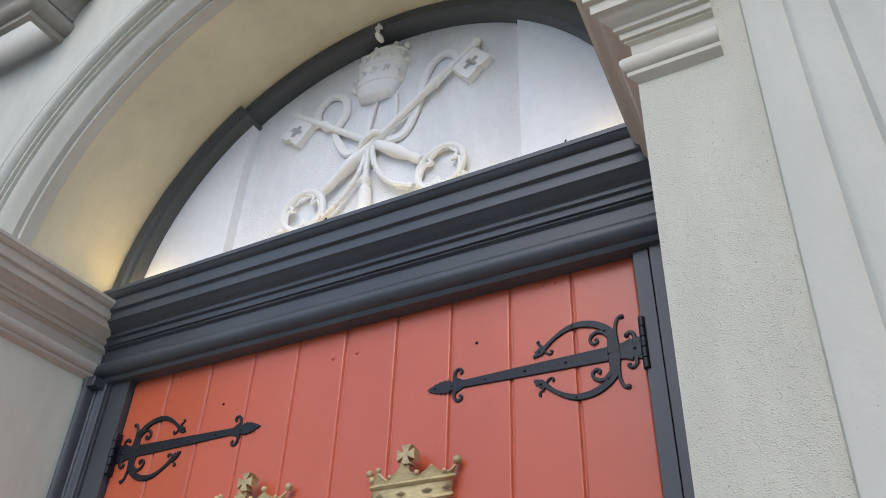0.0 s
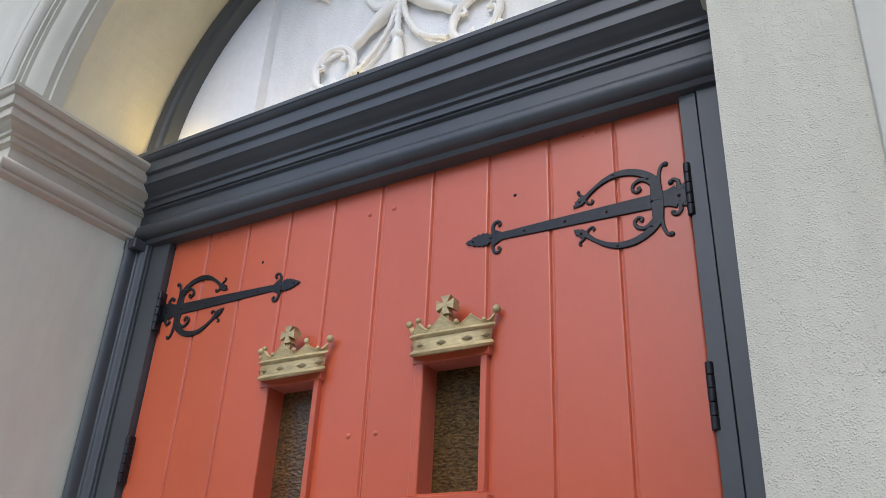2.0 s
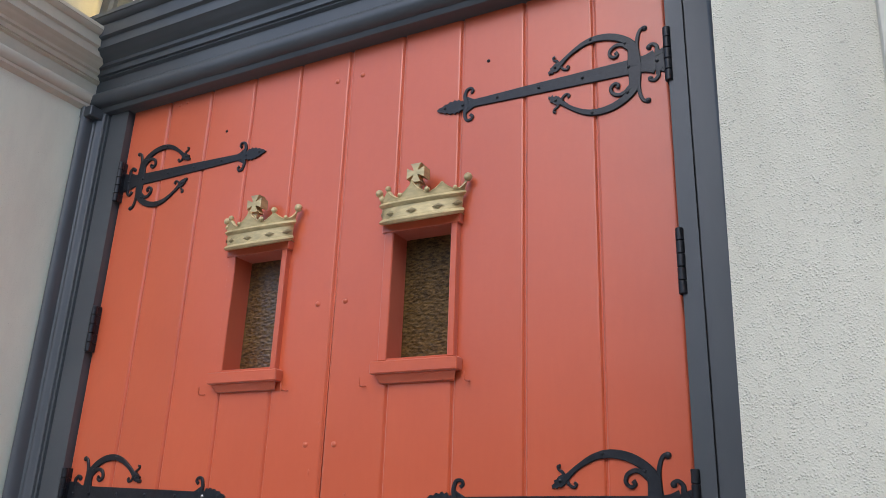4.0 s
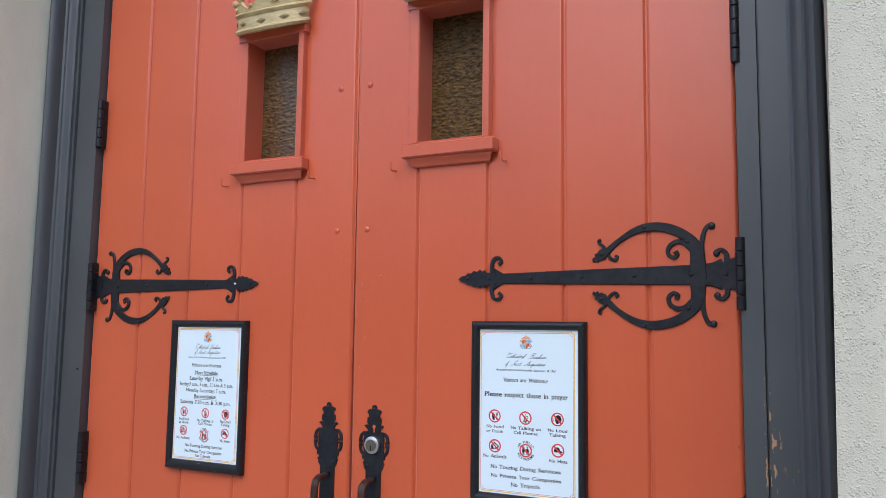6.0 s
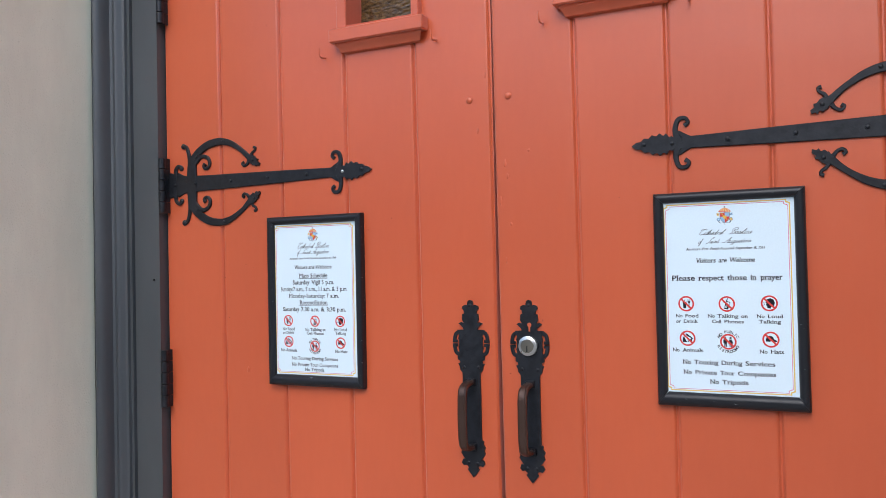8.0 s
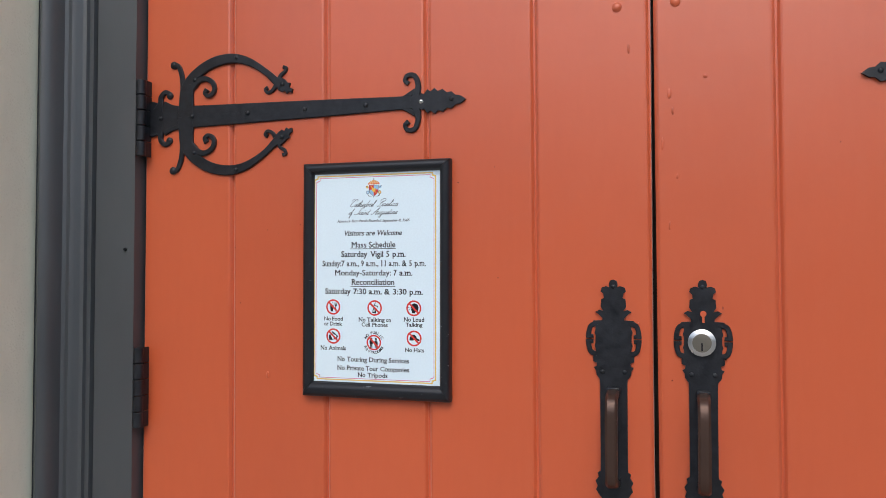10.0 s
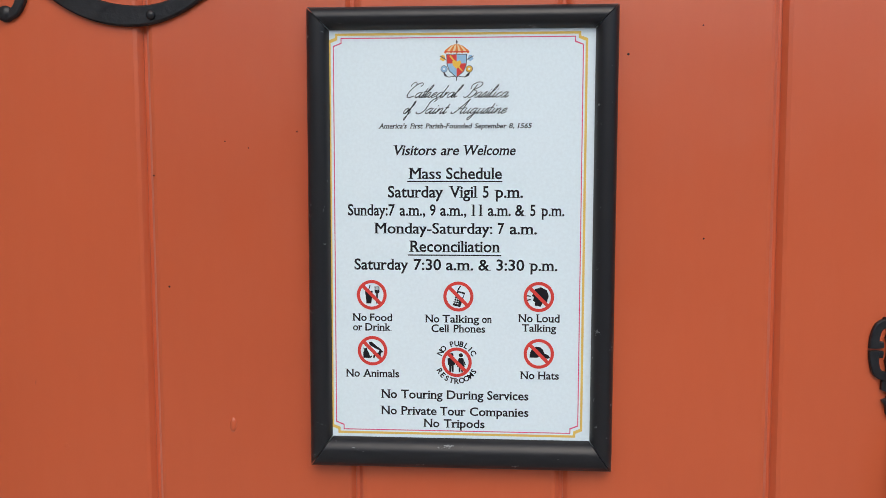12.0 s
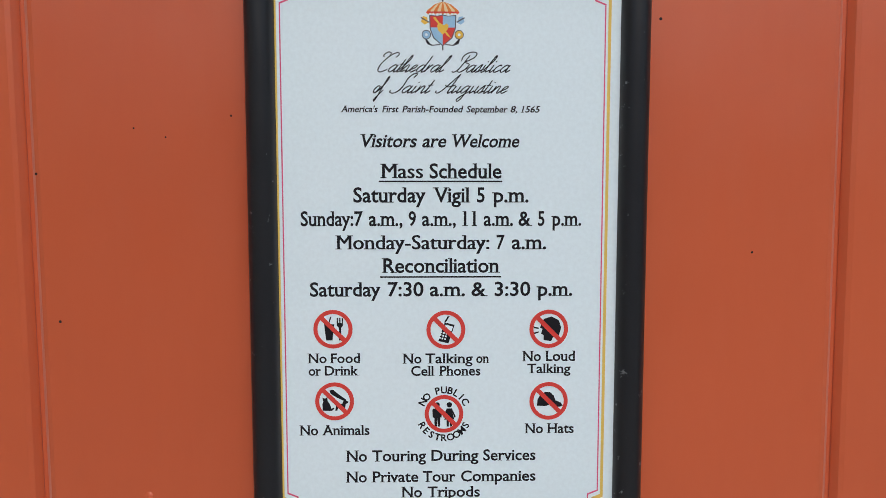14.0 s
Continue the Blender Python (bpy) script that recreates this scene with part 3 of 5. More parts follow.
        disc(bm, X(0.078), z + s * 0.117, y0, 0.0085, 0.0075)
        ribbon(bm, [P(0.040, 0.018, 0.026), P(0.045, 0.034, 0.014), P(0.046, 0.048, 0.0115), P(0.057, 0.058, 0.010), P(0.069, 0.053, 0.010), P(0.068, 0.047, 0.011)], y0, 0.0064)
        ribbon(bm, [P(0.092, 0.020, 0.012), P(0.075, 0.024, 0.010), P(0.055, 0.032, 0.012)], y0, 0.0059)
        disc(bm, X(0.068), z + s * 0.050, y0, 0.0078, 0.0072)
    part("strap", bm, IRON, strap)
    spots = [(0.718, 0.002), (0.655, 0), (0.536, 0), (0.399, 0), (0.264, 0), (0.127, 0), (0.047, 0)] + [(u, s * v) for s in (1, -1) for u, v in ((0.237, 0.121), (0.134, 0.080), (0.347, 0.056))]
    for k, (u, v) in enumerate(spots):
        bm = bmesh.new()
        disc(bm, X(u), z + v, -0.0055, 0.0048, 0.0045, 12)
        bright = side < 0 and z < 2 and k == 1
        part("screw", bm, STEEL if bright else IRON, strap, "bright steel screw" if bright else "")
    barrel(strap, side, z, 0.17)


def barrel(parent, side, z, length):
    """Hinge barrel of five knuckles round a pin."""
    n = 5
    for k in range(n):
        bm = bmesh.new()
        a, b = z - length / 2 + k * length / n, z - length / 2 + (k + 1) * length / n - 0.0016
        x = 1.078 if side > 0 else -1.091
        prof = [(0.0, a), (0.0095, a), (0.0108, a + 0.0015), (0.0108, b - 0.0015), (0.0095, b), (0.0, b)]
        rows = [[bm.verts.new((x + r * math.cos(i * math.tau / 14), -0.028 + r * math.sin(i * math.tau / 14), zz)) for i in range(14)] for r, zz in prof[1:-1]]
        for p_, q_ in zip(rows, rows[1:]):
            for i in range(14):
                bm.faces.new((p_[i], p_[(i + 1) % 14], q_[(i + 1) % 14], q_[i]))
        bm.faces.new(rows[0])
        bm.faces.new(rows[-1])
        box(bm, *sorted((x - side * 0.003, x - side * 0.0065)), -0.028, -0.001, a, b)
        part("knuckle", bm, IRON, parent)


def crown(parent, cx, cz):
    """Carved half-round crown over a door window: two bands with lozenges, scalloped points with balls, cross in front."""
    top = group_part("crown", parent, "dull gold painted carved crown, worn")
    W, N = 0.138, 72

    def at(s, h, out=0.0):
        """Place on the crown: s from -1 to 1 across, h height, out from its skin."""
        flare = 1 + 2.0 * max(h - 0.04, 0) * abs(s) ** 2
        a = s * math.pi / 2
        x = W * math.sin(a) * flare
        y = -(0.016 + 0.062 * math.cos(a) + out * max(math.cos(a), 0.35) + 0.10 * max(h - 0.05, 0))
        z = cz + 0.106 - 0.027 * math.cos(a) + h
        return Vector((cx + x + math.sin(a) * out, y, z))

    def edge(s):
        """Height of the scalloped rim."""
        best = 0.079
        for c, hgt in ((-1.0, 0.104), (-0.46, 0.112), (0.0, 0.128), (0.46, 0.112), (1.0, 0.106)):
            d = abs(s - c)
            best = max(best, hgt - (hgt - 0.077) * min(1, d / (0.26 if c == 0 else 0.22)) ** 0.6)
        return best

    bm = bmesh.new()
    levels = [(0.0, -0.006), (0.0, 0.004), (0.007, 0.010), (0.015, 0.005), (0.018, 0.0), (0.054, 0.0), (0.057, 0.005), (0.063, 0.009), (0.069, 0.005), (0.072, -0.001)]
    grid = []
    for i in range(N + 1):
        s = -1 + 2 * i / N
        col = [at(s, h, o) for h, o in levels]
        e = edge(s)
        col += [at(s, 0.072 + (e - 0.072) * t, -0.001 + 0.002 * t) for t in (0.4, 0.8)] + [at(s, e, 0.003), at(s, e + 0.004, -0.002), at(s, e, -0.010), at(s, 0.05, -0.012)]
        grid.append([bm.verts.new(v) for v in col])
    for a, b in zip(grid, grid[1:]):
        for k in range(len(a) - 1):
            bm.faces.new((a[k], b[k], b[k + 1], a[k + 1]))
    for g in (grid[0], grid[-1]):
        bm.faces.new(g)
    part("body", bm, GOLD, top)
    bm = bmesh.new()
    cap = [bm.verts.new(at(-1 + 2 * i / N, 0.003, 0.0)) for i in range(N + 1)] + [bm.verts.new((cx + W, -0.0, cz + 0.105)), bm.verts.new((cx - W, -0.0, cz + 0.105))]
    bm.faces.new(cap)
    part("underside", bm, GOLD, top, smooth=False)
    for s in (-0.78, -0.40, 0.0, 0.40, 0.78):
        bm = bmesh.new()
        c = at(s, 0.033, 0.003)
        dx = at(s + 0.12, 0.033, 0.003) - at(s - 0.12, 0.033, 0.003)
        dx = dx / dx.length * 0.019
        ring = [bm.verts.new(q) for q in (c + dx, c + Vector((0, 0, 0.0085)), c - dx, c - Vector((0, 0, 0.0085)))]
        tipv = bm.verts.new(c + Vector((0, -0.004, 0)))
        for k in range(4):
            bm.faces.new((ring[k], ring[(k + 1) % 4], tipv))
        part("lozenge", bm, GOLD_HOLLOW, top, smooth=False)
    knobs = [(-1.0, 0.100, 0.0125), (-0.72, 0.080, 0.0068), (-0.46, 0.109, 0.0092), (-0.21, 0.084, 0.0072), (0.23, 0.086, 0.0088), (0.70, 0.080, 0.0068), (1.0, 0.102, 0.0135)]
    for s, h, r in knobs + ([(0.46, 0.109, 0.0105)] if cx < 0 else []):
        bm = bmesh.new()
        c = at(s, h + r * 0.6, 0.0)
        ball(bm, c, r)
        part("ball", bm, GOLD, top)
    # cross with flared arms
    bm = bmesh.new()
    c = at(0.0, 0.161, -0.036)
    for k in range(4):
        a = k * math.pi / 2
        ca, sa = math.cos(a), math.sin(a)
        quad = [(-0.0065, 0.0), (0.0065, 0.0), (0.0085, 0.013), (0.018, 0.031), (-0.018, 0.031), (-0.0085, 0.013)]
        d = 0.0004 * k
        pts = [(c.x + ca * u - sa * v, c.z + sa * u + ca * v) for u, v in quad]
        plate(bm, pts, c.y + 0.020, 0.034 + d)
    box(bm, c.x - 0.010, c.x + 0.010, c.y - 0.006, c.y + 0.012, c.z - 0.050, c.z - 0.030, 0.002)
    part("cross", bm, GOLD, top, smooth=False)
    bm = bmesh.new()
    tube(bm, [(c.x, c.y + 0.014, c.z - 0.035), (c.x, -0.03, c.z - 0.05), (c.x, 0.0, c.z - 0.052)], 0.007)
    part("stay", bm, GOLD, top)


def door_window(parent, cx):
    """Small glazed opening in the door: casing, deep lining, sill on a bed mould, ripple glass."""
    win = group_part("door_window", parent, "small deep-set door window with amber ripple glass")
    x0, x1, z0, z1 = cx - 0.101, cx + 0.101, 2.125, 2.528
    for a, b in ((x0 - 0.030, x0), (x1, x1 + 0.021)):
        bm = bmesh.new()
        box(bm, a, b, -0.022, 0.012, z0, z1 + 0.02, 0.002)
        part("casing", bm, RED, win)
    bm = bmesh.new()
    box(bm, x0 - 0.038, x1 + 0.029, -0.026, 0.012, z1 - 0.003, z1 + 0.040, 0.002)
    part("head_casing", bm, RED, win)
    for a, b, c, d in ((x0 - 0.012, x0 + 0.001, z0, z1), (x1 - 0.001, x1 + 0.012, z0, z1), (x0, x1, z1 - 0.0035, z1 + 0.010), (x0, x1, z0 - 0.010, z0 + 0.006)):
        bm = bmesh.new()
        box(bm, a, b, -0.019, 0.085, c, d)
        part("lining", bm, RED, win)
    bm = bmesh.new()
    box(bm, cx - 0.147, cx + 0.141, -0.037, 0.0, z0 - 0.040, z0 - 0.003, 0.003)
    sill = part("sill", bm, RED, win)
    bm = bmesh.new()
    prof = [(0.0, 0.0), (0.027, 0.0), (0.026, -0.006), (0.018, -0.013), (0.012, -0.024), (0.0, -0.026)]
    ends = [[bm.verts.new((cx + s * (0.114 + o * 0.7), -o, z0 - 0.040 + h)) for o, h in prof] for s in (-1, 1)]
    for k in range(len(prof)):
        j = (k + 1) % len(prof)
        bm.faces.new((ends[0][k], ends[0][j], ends[1][j], ends[1][k]))
    bm.faces.new(ends[0])
    bm.faces.new(ends[1])
    part("bed_mould", bm, RED, win)
    bm = bmesh.new()
    nx, nz = 70, 150
    grid = [[bm.verts.new((x0 + (x1 - x0) * i / nx, 0.062 + 0.0022 * (noise.noise(Vector((i * (x1 - x0) / nx * 62, cx * 9, k * (z1 - z0) / nz * 150))) + 0.5 * noise.noise(Vector((i * (x1 - x0) / nx * 150, cx * 5, k * (z1 - z0) / nz * 260)))), z0 + (z1 - z0) * k / nz)) for i in range(nx + 1)] for k in range(nz + 1)]
    for lo_, hi_ in zip(grid, grid[1:]):
        for i in range(nx):
            bm.faces.new((lo_[i], lo_[i + 1], hi_[i + 1], hi_[i]))
    part("pane", bm, GLASS, win, "amber ripple glass")
    # dark sheet added behind the pane in place of the unlit room
    bm = bmesh.new()
    box(bm, x0 - 0.001, x1 + 0.001, 0.10, 0.104, z0 - 0.02, z1 + 0.02)
    part("dark_room_sheet", bm, DARK, win)


def pull_handle(parent, cx, lock):
    """Thumb-grip pull on a long pierced back plate."""
    h = group_part("pull_handle", parent, "black iron door pull on a pierced back plate")
    zt = 1.378
    half = [(0.0, 0.004), (0.006, 0.002), (0.008, -0.005), (0.007, -0.010), (0.013, -0.008), (0.021, -0.011), (0.023, -0.018), (0.018, -0.022), (0.017, -0.030), (0.022, -0.032), (0.023, -0.046), (0.018, -0.054), (0.026, -0.052), (0.033, -0.056), (0.028, -0.059), (0.020, -0.067), (0.020, -0.071), (0.037, -0.072), (0.037, -0.077),
            (0.032, -0.079), (0.0325, -0.088), (0.0345, -0.0935), (0.0325, -0.099), (0.0325, -0.112), (0.0345, -0.1175), (0.0325, -0.123), (0.032, -0.132), (0.033, -0.134), (0.037, -0.139), (0.037, -0.147), (0.030, -0.150), (0.031, -0.156), (0.036, -0.158), (0.032, -0.164), (0.031, -0.172), (0.025, -0.180), (0.0245, -0.190), (0.0245, -0.349), (0.030, -0.352), (0.028, -0.359), (0.034, -0.367), (0.030, -0.375), (0.033, -0.383), (0.026, -0.393), (0.021, -0.399),
            (0.028, -0.399), (0.032, -0.408), (0.026, -0.415), (0.018, -0.413), (0.012, -0.419), (0.016, -0.424), (0.0, -0.443)]
    pts = [(cx + x, zt + v) for x, v in half] + [(cx - x, zt + v) for x, v in half[-2:0:-1]]
    bm = bmesh.new()
    plate(bm, pts, 0.0, 0.0045)
    for s in (1, -1):
        for q in (1, -1):
            mid = -0.1055
            ribbon(bm, [(cx + s * 0.030, zt + mid + q * 0.029, 0.010), (cx + s * 0.041, zt + mid + q * 0.024, 0.009), (cx + s * 0.045, zt + mid + q * 0.012, 0.009), (cx + s * 0.045, zt + mid + q * 0.0015, 0.011)], 0.0, 0.0048, 4)
            ribbon(bm, [(cx + s * 0.049, zt + mid + q * 0.0045, 0.006), (cx + s * 0.044, zt + mid + q * 0.0045, 0.007), (cx + s * 0.0365, zt + mid + q * 0.005, 0.007)], 0.0, 0.0043, 4)
    part("back_plate", bm, IRON, h)
    for u, v in ((0, -0.009), (-0.020, -0.166), (0.020, -0.166), (-0.012, -0.407), (0.012, -0.407)):
        bm = bmesh.new()
        disc(bm, cx + u, zt + v, -0.0044, 0.0042, 0.003, 12)
        part("screw", bm, IRON, h)
    bm = bmesh.new()
    z0, z1 = zt - 0.362, zt - 0.206
    line = [(z1 + 0.004, 0.002), (z1 + 0.003, -0.020), (z1 - 0.002, -0.050), (z1 - 0.018, -0.062), (z1 - 0.05, -0.065), ((z0 + z1) / 2, -0.066), (z0 + 0.05, -0.065), (z0 + 0.018, -0.062), (z0 + 0.002, -0.050), (z0 - 0.003, -0.020), (z0 - 0.004, 0.002)]
    rows = []
    sm = spline([(y, z) for z, y in line], 4)
    for i, q in enumerate(sm):
        a, b = sm[max(i - 1, 0)], sm[min(i + 1, len(sm) - 1)]
        d = (b - a) / np.linalg.norm(b - a)
        n = np.array([-d[1], d[0]])
        w, t = 0.0108, 0.0068
        rows.append([bm.verts.new((cx + sx * w, q[0] + n[0] * st * t, q[1] + n[1] * st * t)) for sx, st in ((-1, -0.5), (-0.6, -1), (0.6, -1), (1, -0.5), (1, 0.5), (0.6, 1), (-0.6, 1), (-1, 0.5))])
    for a, b in zip(rows, rows[1:]):
        for k in range(8):
            bm.faces.new((a[k], a[(k + 1) % 8], b[(k + 1) % 8], b[k]))
    bm.faces.new(rows[0])
    bm.faces.new(rows[-1])
    part("grip", bm, BRONZE, h, "worn brown bronze grip")
    for zz in (z1 + 0.004, z0 - 0.004):
        bm = bmesh.new()
        box(bm, cx - 0.012, cx + 0.012, -0.016, 0.0, zz - 0.009, zz + 0.009, 0.003, 2)
        part("grip_mount", bm, IRON, h)
    if lock:
        bm = bmesh.new()
        disc(bm, cx - 0.002, zt - 0.108, -0.004, 0.024, 0.012, 32, 0.3)
        part("lock_collar", bm, STEEL, h, "bright steel lock collar")
        bm = bmesh.new()
        disc(bm, cx - 0.002, zt - 0.108, -0.0155, 0.0165, 0.0022, 28, 0.2)
        part("lock_cylinder", bm, painted("brass_cylinder", (0.30, 0.27, 0.22), 0.35, 0.08, metal=1.0), h)
        bm = bmesh.new()
        box(bm, cx - 0.0032, cx - 0.0008, -0.0186, -0.016, zt - 0.122, zt - 0.108)
        part("keyway", bm, INK, h)
        bm = bmesh.new()
        disc(bm, cx + 0.001, zt - 0.057, -0.0042, 0.0055, 0.0008, 14, 0.1)
        box(bm, cx - 0.001, cx + 0.003, -0.0049, -0.004, zt - 0.073, zt - 0.058)
        part("keyhole", bm, RED, h)


def door_leaf(name, side):
    leaf = thing(name, (0, 0, 0), "red painted boarded church door with iron strap hinges, closed", "door", kind="structure")
    edges = [0.0025, 0.213, 0.4285, 0.6435, 0.861, 1.074] if side > 0 else [0.0025, 0.2185, 0.4350, 0.6540, 0.8760, 1.104]
    wx = 0.3165 if side > 0 else -0.3195
    for k, (a, b) in enumerate(zip(edges, edges[1:])):
        pieces = [(0.085, LEAF_TOP)]
        if k == 1:
            pieces = [(0.085, 2.118), (2.538, LEAF_TOP)]
        for z0, z1 in pieces:
            bm = bmesh.new()
            xs = sorted((side * a, side * b))
            board(bm, xs[0], xs[1], z0, z1)
            part("plank", bm, RED, leaf, smooth=False)
    bm = bmesh.new()
    for a, b, z0, z1 in ((0.006, 1.07, 0.09, 2.10), (0.006, 1.07, 2.55, LEAF_TOP - 0.01), (0.006, abs(wx) - 0.11, 2.10, 2.55), (abs(wx) + 0.11, 1.07, 2.10, 2.55)):
        xs = sorted((side * a, side * b))
        box(bm, xs[0], xs[1], 0.008, 0.058, z0, z1)
    part("backing", bm, RED, leaf, smooth=False)
    door_window(leaf, wx)
    crown(leaf, wx - 0.004, 2.45)
    for z in (2.925, 1.736, 0.42):
        strap_hinge(leaf, side, z)
    for z in (2.325, 1.145):
        butt = group_part("butt_hinge", leaf, "black butt hinge")
        barrel(butt, side, z, 0.175)
    pull_handle(leaf, 0.0815 if side > 0 else -0.0755, side > 0)
    for z in (3.138, 2.328, 1.89, 0.75):
        bm = bmesh.new()
        disc(bm, side * (0.039 if side > 0 else 0.066), z, 0.0, 0.0092, 0.0055, 14, 0.8)
        part("bolt_head", bm, RED, leaf, "painted-over bolt head")
    for u, z in ((wx - 0.181, 2.058), (wx + 0.164, 2.058)):
        bm = bmesh.new()
        tube(bm, [(u, 0.004, z), (u, -0.022, z - 0.005), (u - 0.001, -0.030, z + 0.001), (u - 0.002, -0.030, z + 0.020)], 0.0024, 6, 3)
        part("hook", bm, RED, leaf, "small painted screw hook")
    for u, z in (((0.763, 3.225), (0.803, 3.225), (0.52, 3.066)) if side > 0 else ((-0.566, 3.05), (-0.80, 3.225), (-0.84, 3.222))):
        bm = bmesh.new()
        disc(bm, u, z, 0.0, 0.006, 0.004, 10, 0.8)
        part("nail_head", bm, RED if z > 3.1 else INK, leaf)
    return leaf


west_leaf = door_leaf("door_1", -1)
east_leaf = door_leaf("door_2", 1)
for leaf, u, z, r in ((west_leaf, -0.716, 1.495, 0.0014), (west_leaf, -0.871, 1.449, 0.0016), (west_leaf, -0.793, 1.485, 0.0012), (west_leaf, -0.768, 1.478, 0.0012), (west_leaf, -0.294, 1.385, 0.0016), (west_leaf, -0.857, 1.330, 0.0018),
                      (west_leaf, -0.374, 1.572, 0.0020), (west_leaf, -0.978, 1.153, 0.0045), (west_leaf, -0.30, 1.60, 0.0014), (east_leaf, 0.12, 1.24, 0.0022), (east_leaf, 0.028, 1.20, 0.0018), (east_leaf, 0.31, 1.62, 0.0016)):
    bm = bmesh.new()
    disc(bm, u, z, 0.0003, r * 0.65, 0.0006, 9, 0.3)
    part("nick", bm, INK if r < 0.004 else RED, leaf)
# runs and blisters in the old paint beside the seam
for leaf, u, z, w, h in ((east_leaf, 0.027, 1.722, 0.004, 0.010), (east_leaf, 0.033, 1.690, 0.003, 0.007), (east_leaf, 0.014, 1.630, 0.003, 0.012), (west_leaf, -0.045, 1.810, 0.003, 0.009), (east_leaf, 0.040, 1.570, 0.003, 0.005),
                         (west_leaf, -0.030, 1.300, 0.0025, 0.004), (east_leaf, 0.090, 1.750, 0.004, 0.004), (east_leaf, 0.026, 1.480, 0.0025, 0.008), (west_leaf, -0.022, 1.950, 0.003, 0.008), (west_leaf, -0.790, 1.180, 0.004, 0.008)):
    bm = bmesh.new()
    ball(bm, (u, 0.0, z), 1.0, w, 0.0022, h, 10, 6)
    part("paint_run", bm, RED, leaf)
for x, z in ((-1.128, 1.446), (1.126 + 0.03, 1.43)):
    bm = bmesh.new()
    disc(bm, x - AXIS, z, -0.0285, 0.0035, 0.004, 10, 0.2)
    part("screw_hole", bm, INK, surround)
bm = bmesh.new()
box(bm, -0.03, 0.03, 0.060, 0.07, 0.09, LEAF_TOP)
tagged(link_mesh("door_stop", bm, DARK), "dark stop board behind the door seam", "trim", kind="structure")


# ---- framed notices ----
def text_mesh(line, slant=0.0, weight=0.0, serif=True):
    """Flat print of one line. Small bars across the stems' ends give it the bookish serifs of the notices."""
    cu = bpy.data.curves.new("writing", "FONT")
    cu.body, cu.size, cu.offset, cu.resolution_u = line, 1.0, weight, 3
    ob = bpy.data.objects.new("writing", cu)
    scene.collection.objects.link(ob)
    dg = bpy.context.evaluated_depsgraph_get()
    me = bpy.data.meshes.new_from_object(ob.evaluated_get(dg))
    bpy.data.objects.remove(ob)
    bm = bmesh.new()
    bm.from_mesh(me)
    if serif:
        bars = []
        for e in bm.edges:
            p, q = (v.co for v in e.verts)
            if e.is_boundary and abs(p.y - q.y) < 0.001 and 0.05 < abs(p.x - q.x) < 0.2:
                x0, x1, y = min(p.x, q.x), max(p.x, q.x), p.y
                if abs(y) < 0.03:
                    bars.append((x0 - 0.075, x1 + 0.075, y, y + 0.040))
                elif abs(y - 0.449) < 0.03:
                    bars.append((x0 - 0.080, x1 - 0.01, y - 0.050, y))
                elif abs(y - 0.682) < 0.03:
                    bars.append((x0 - 0.075, x1 + (0.07 if line[0].isupper() and x0 < 0.75 else -0.01), y - 0.042, y))
        for x0, x1, y0, y1 in bars:
            bm.faces.new([bm.verts.new((x, y, 0.0)) for x, y in ((x0, y0), (x1, y0), (x1, y1), (x0, y1))])
    for v in bm.verts:
        v.co.x += slant * v.co.y
    bm.to_mesh(me)
    bm.free()
    return me


THIN, FULL = 0.048, 0.135


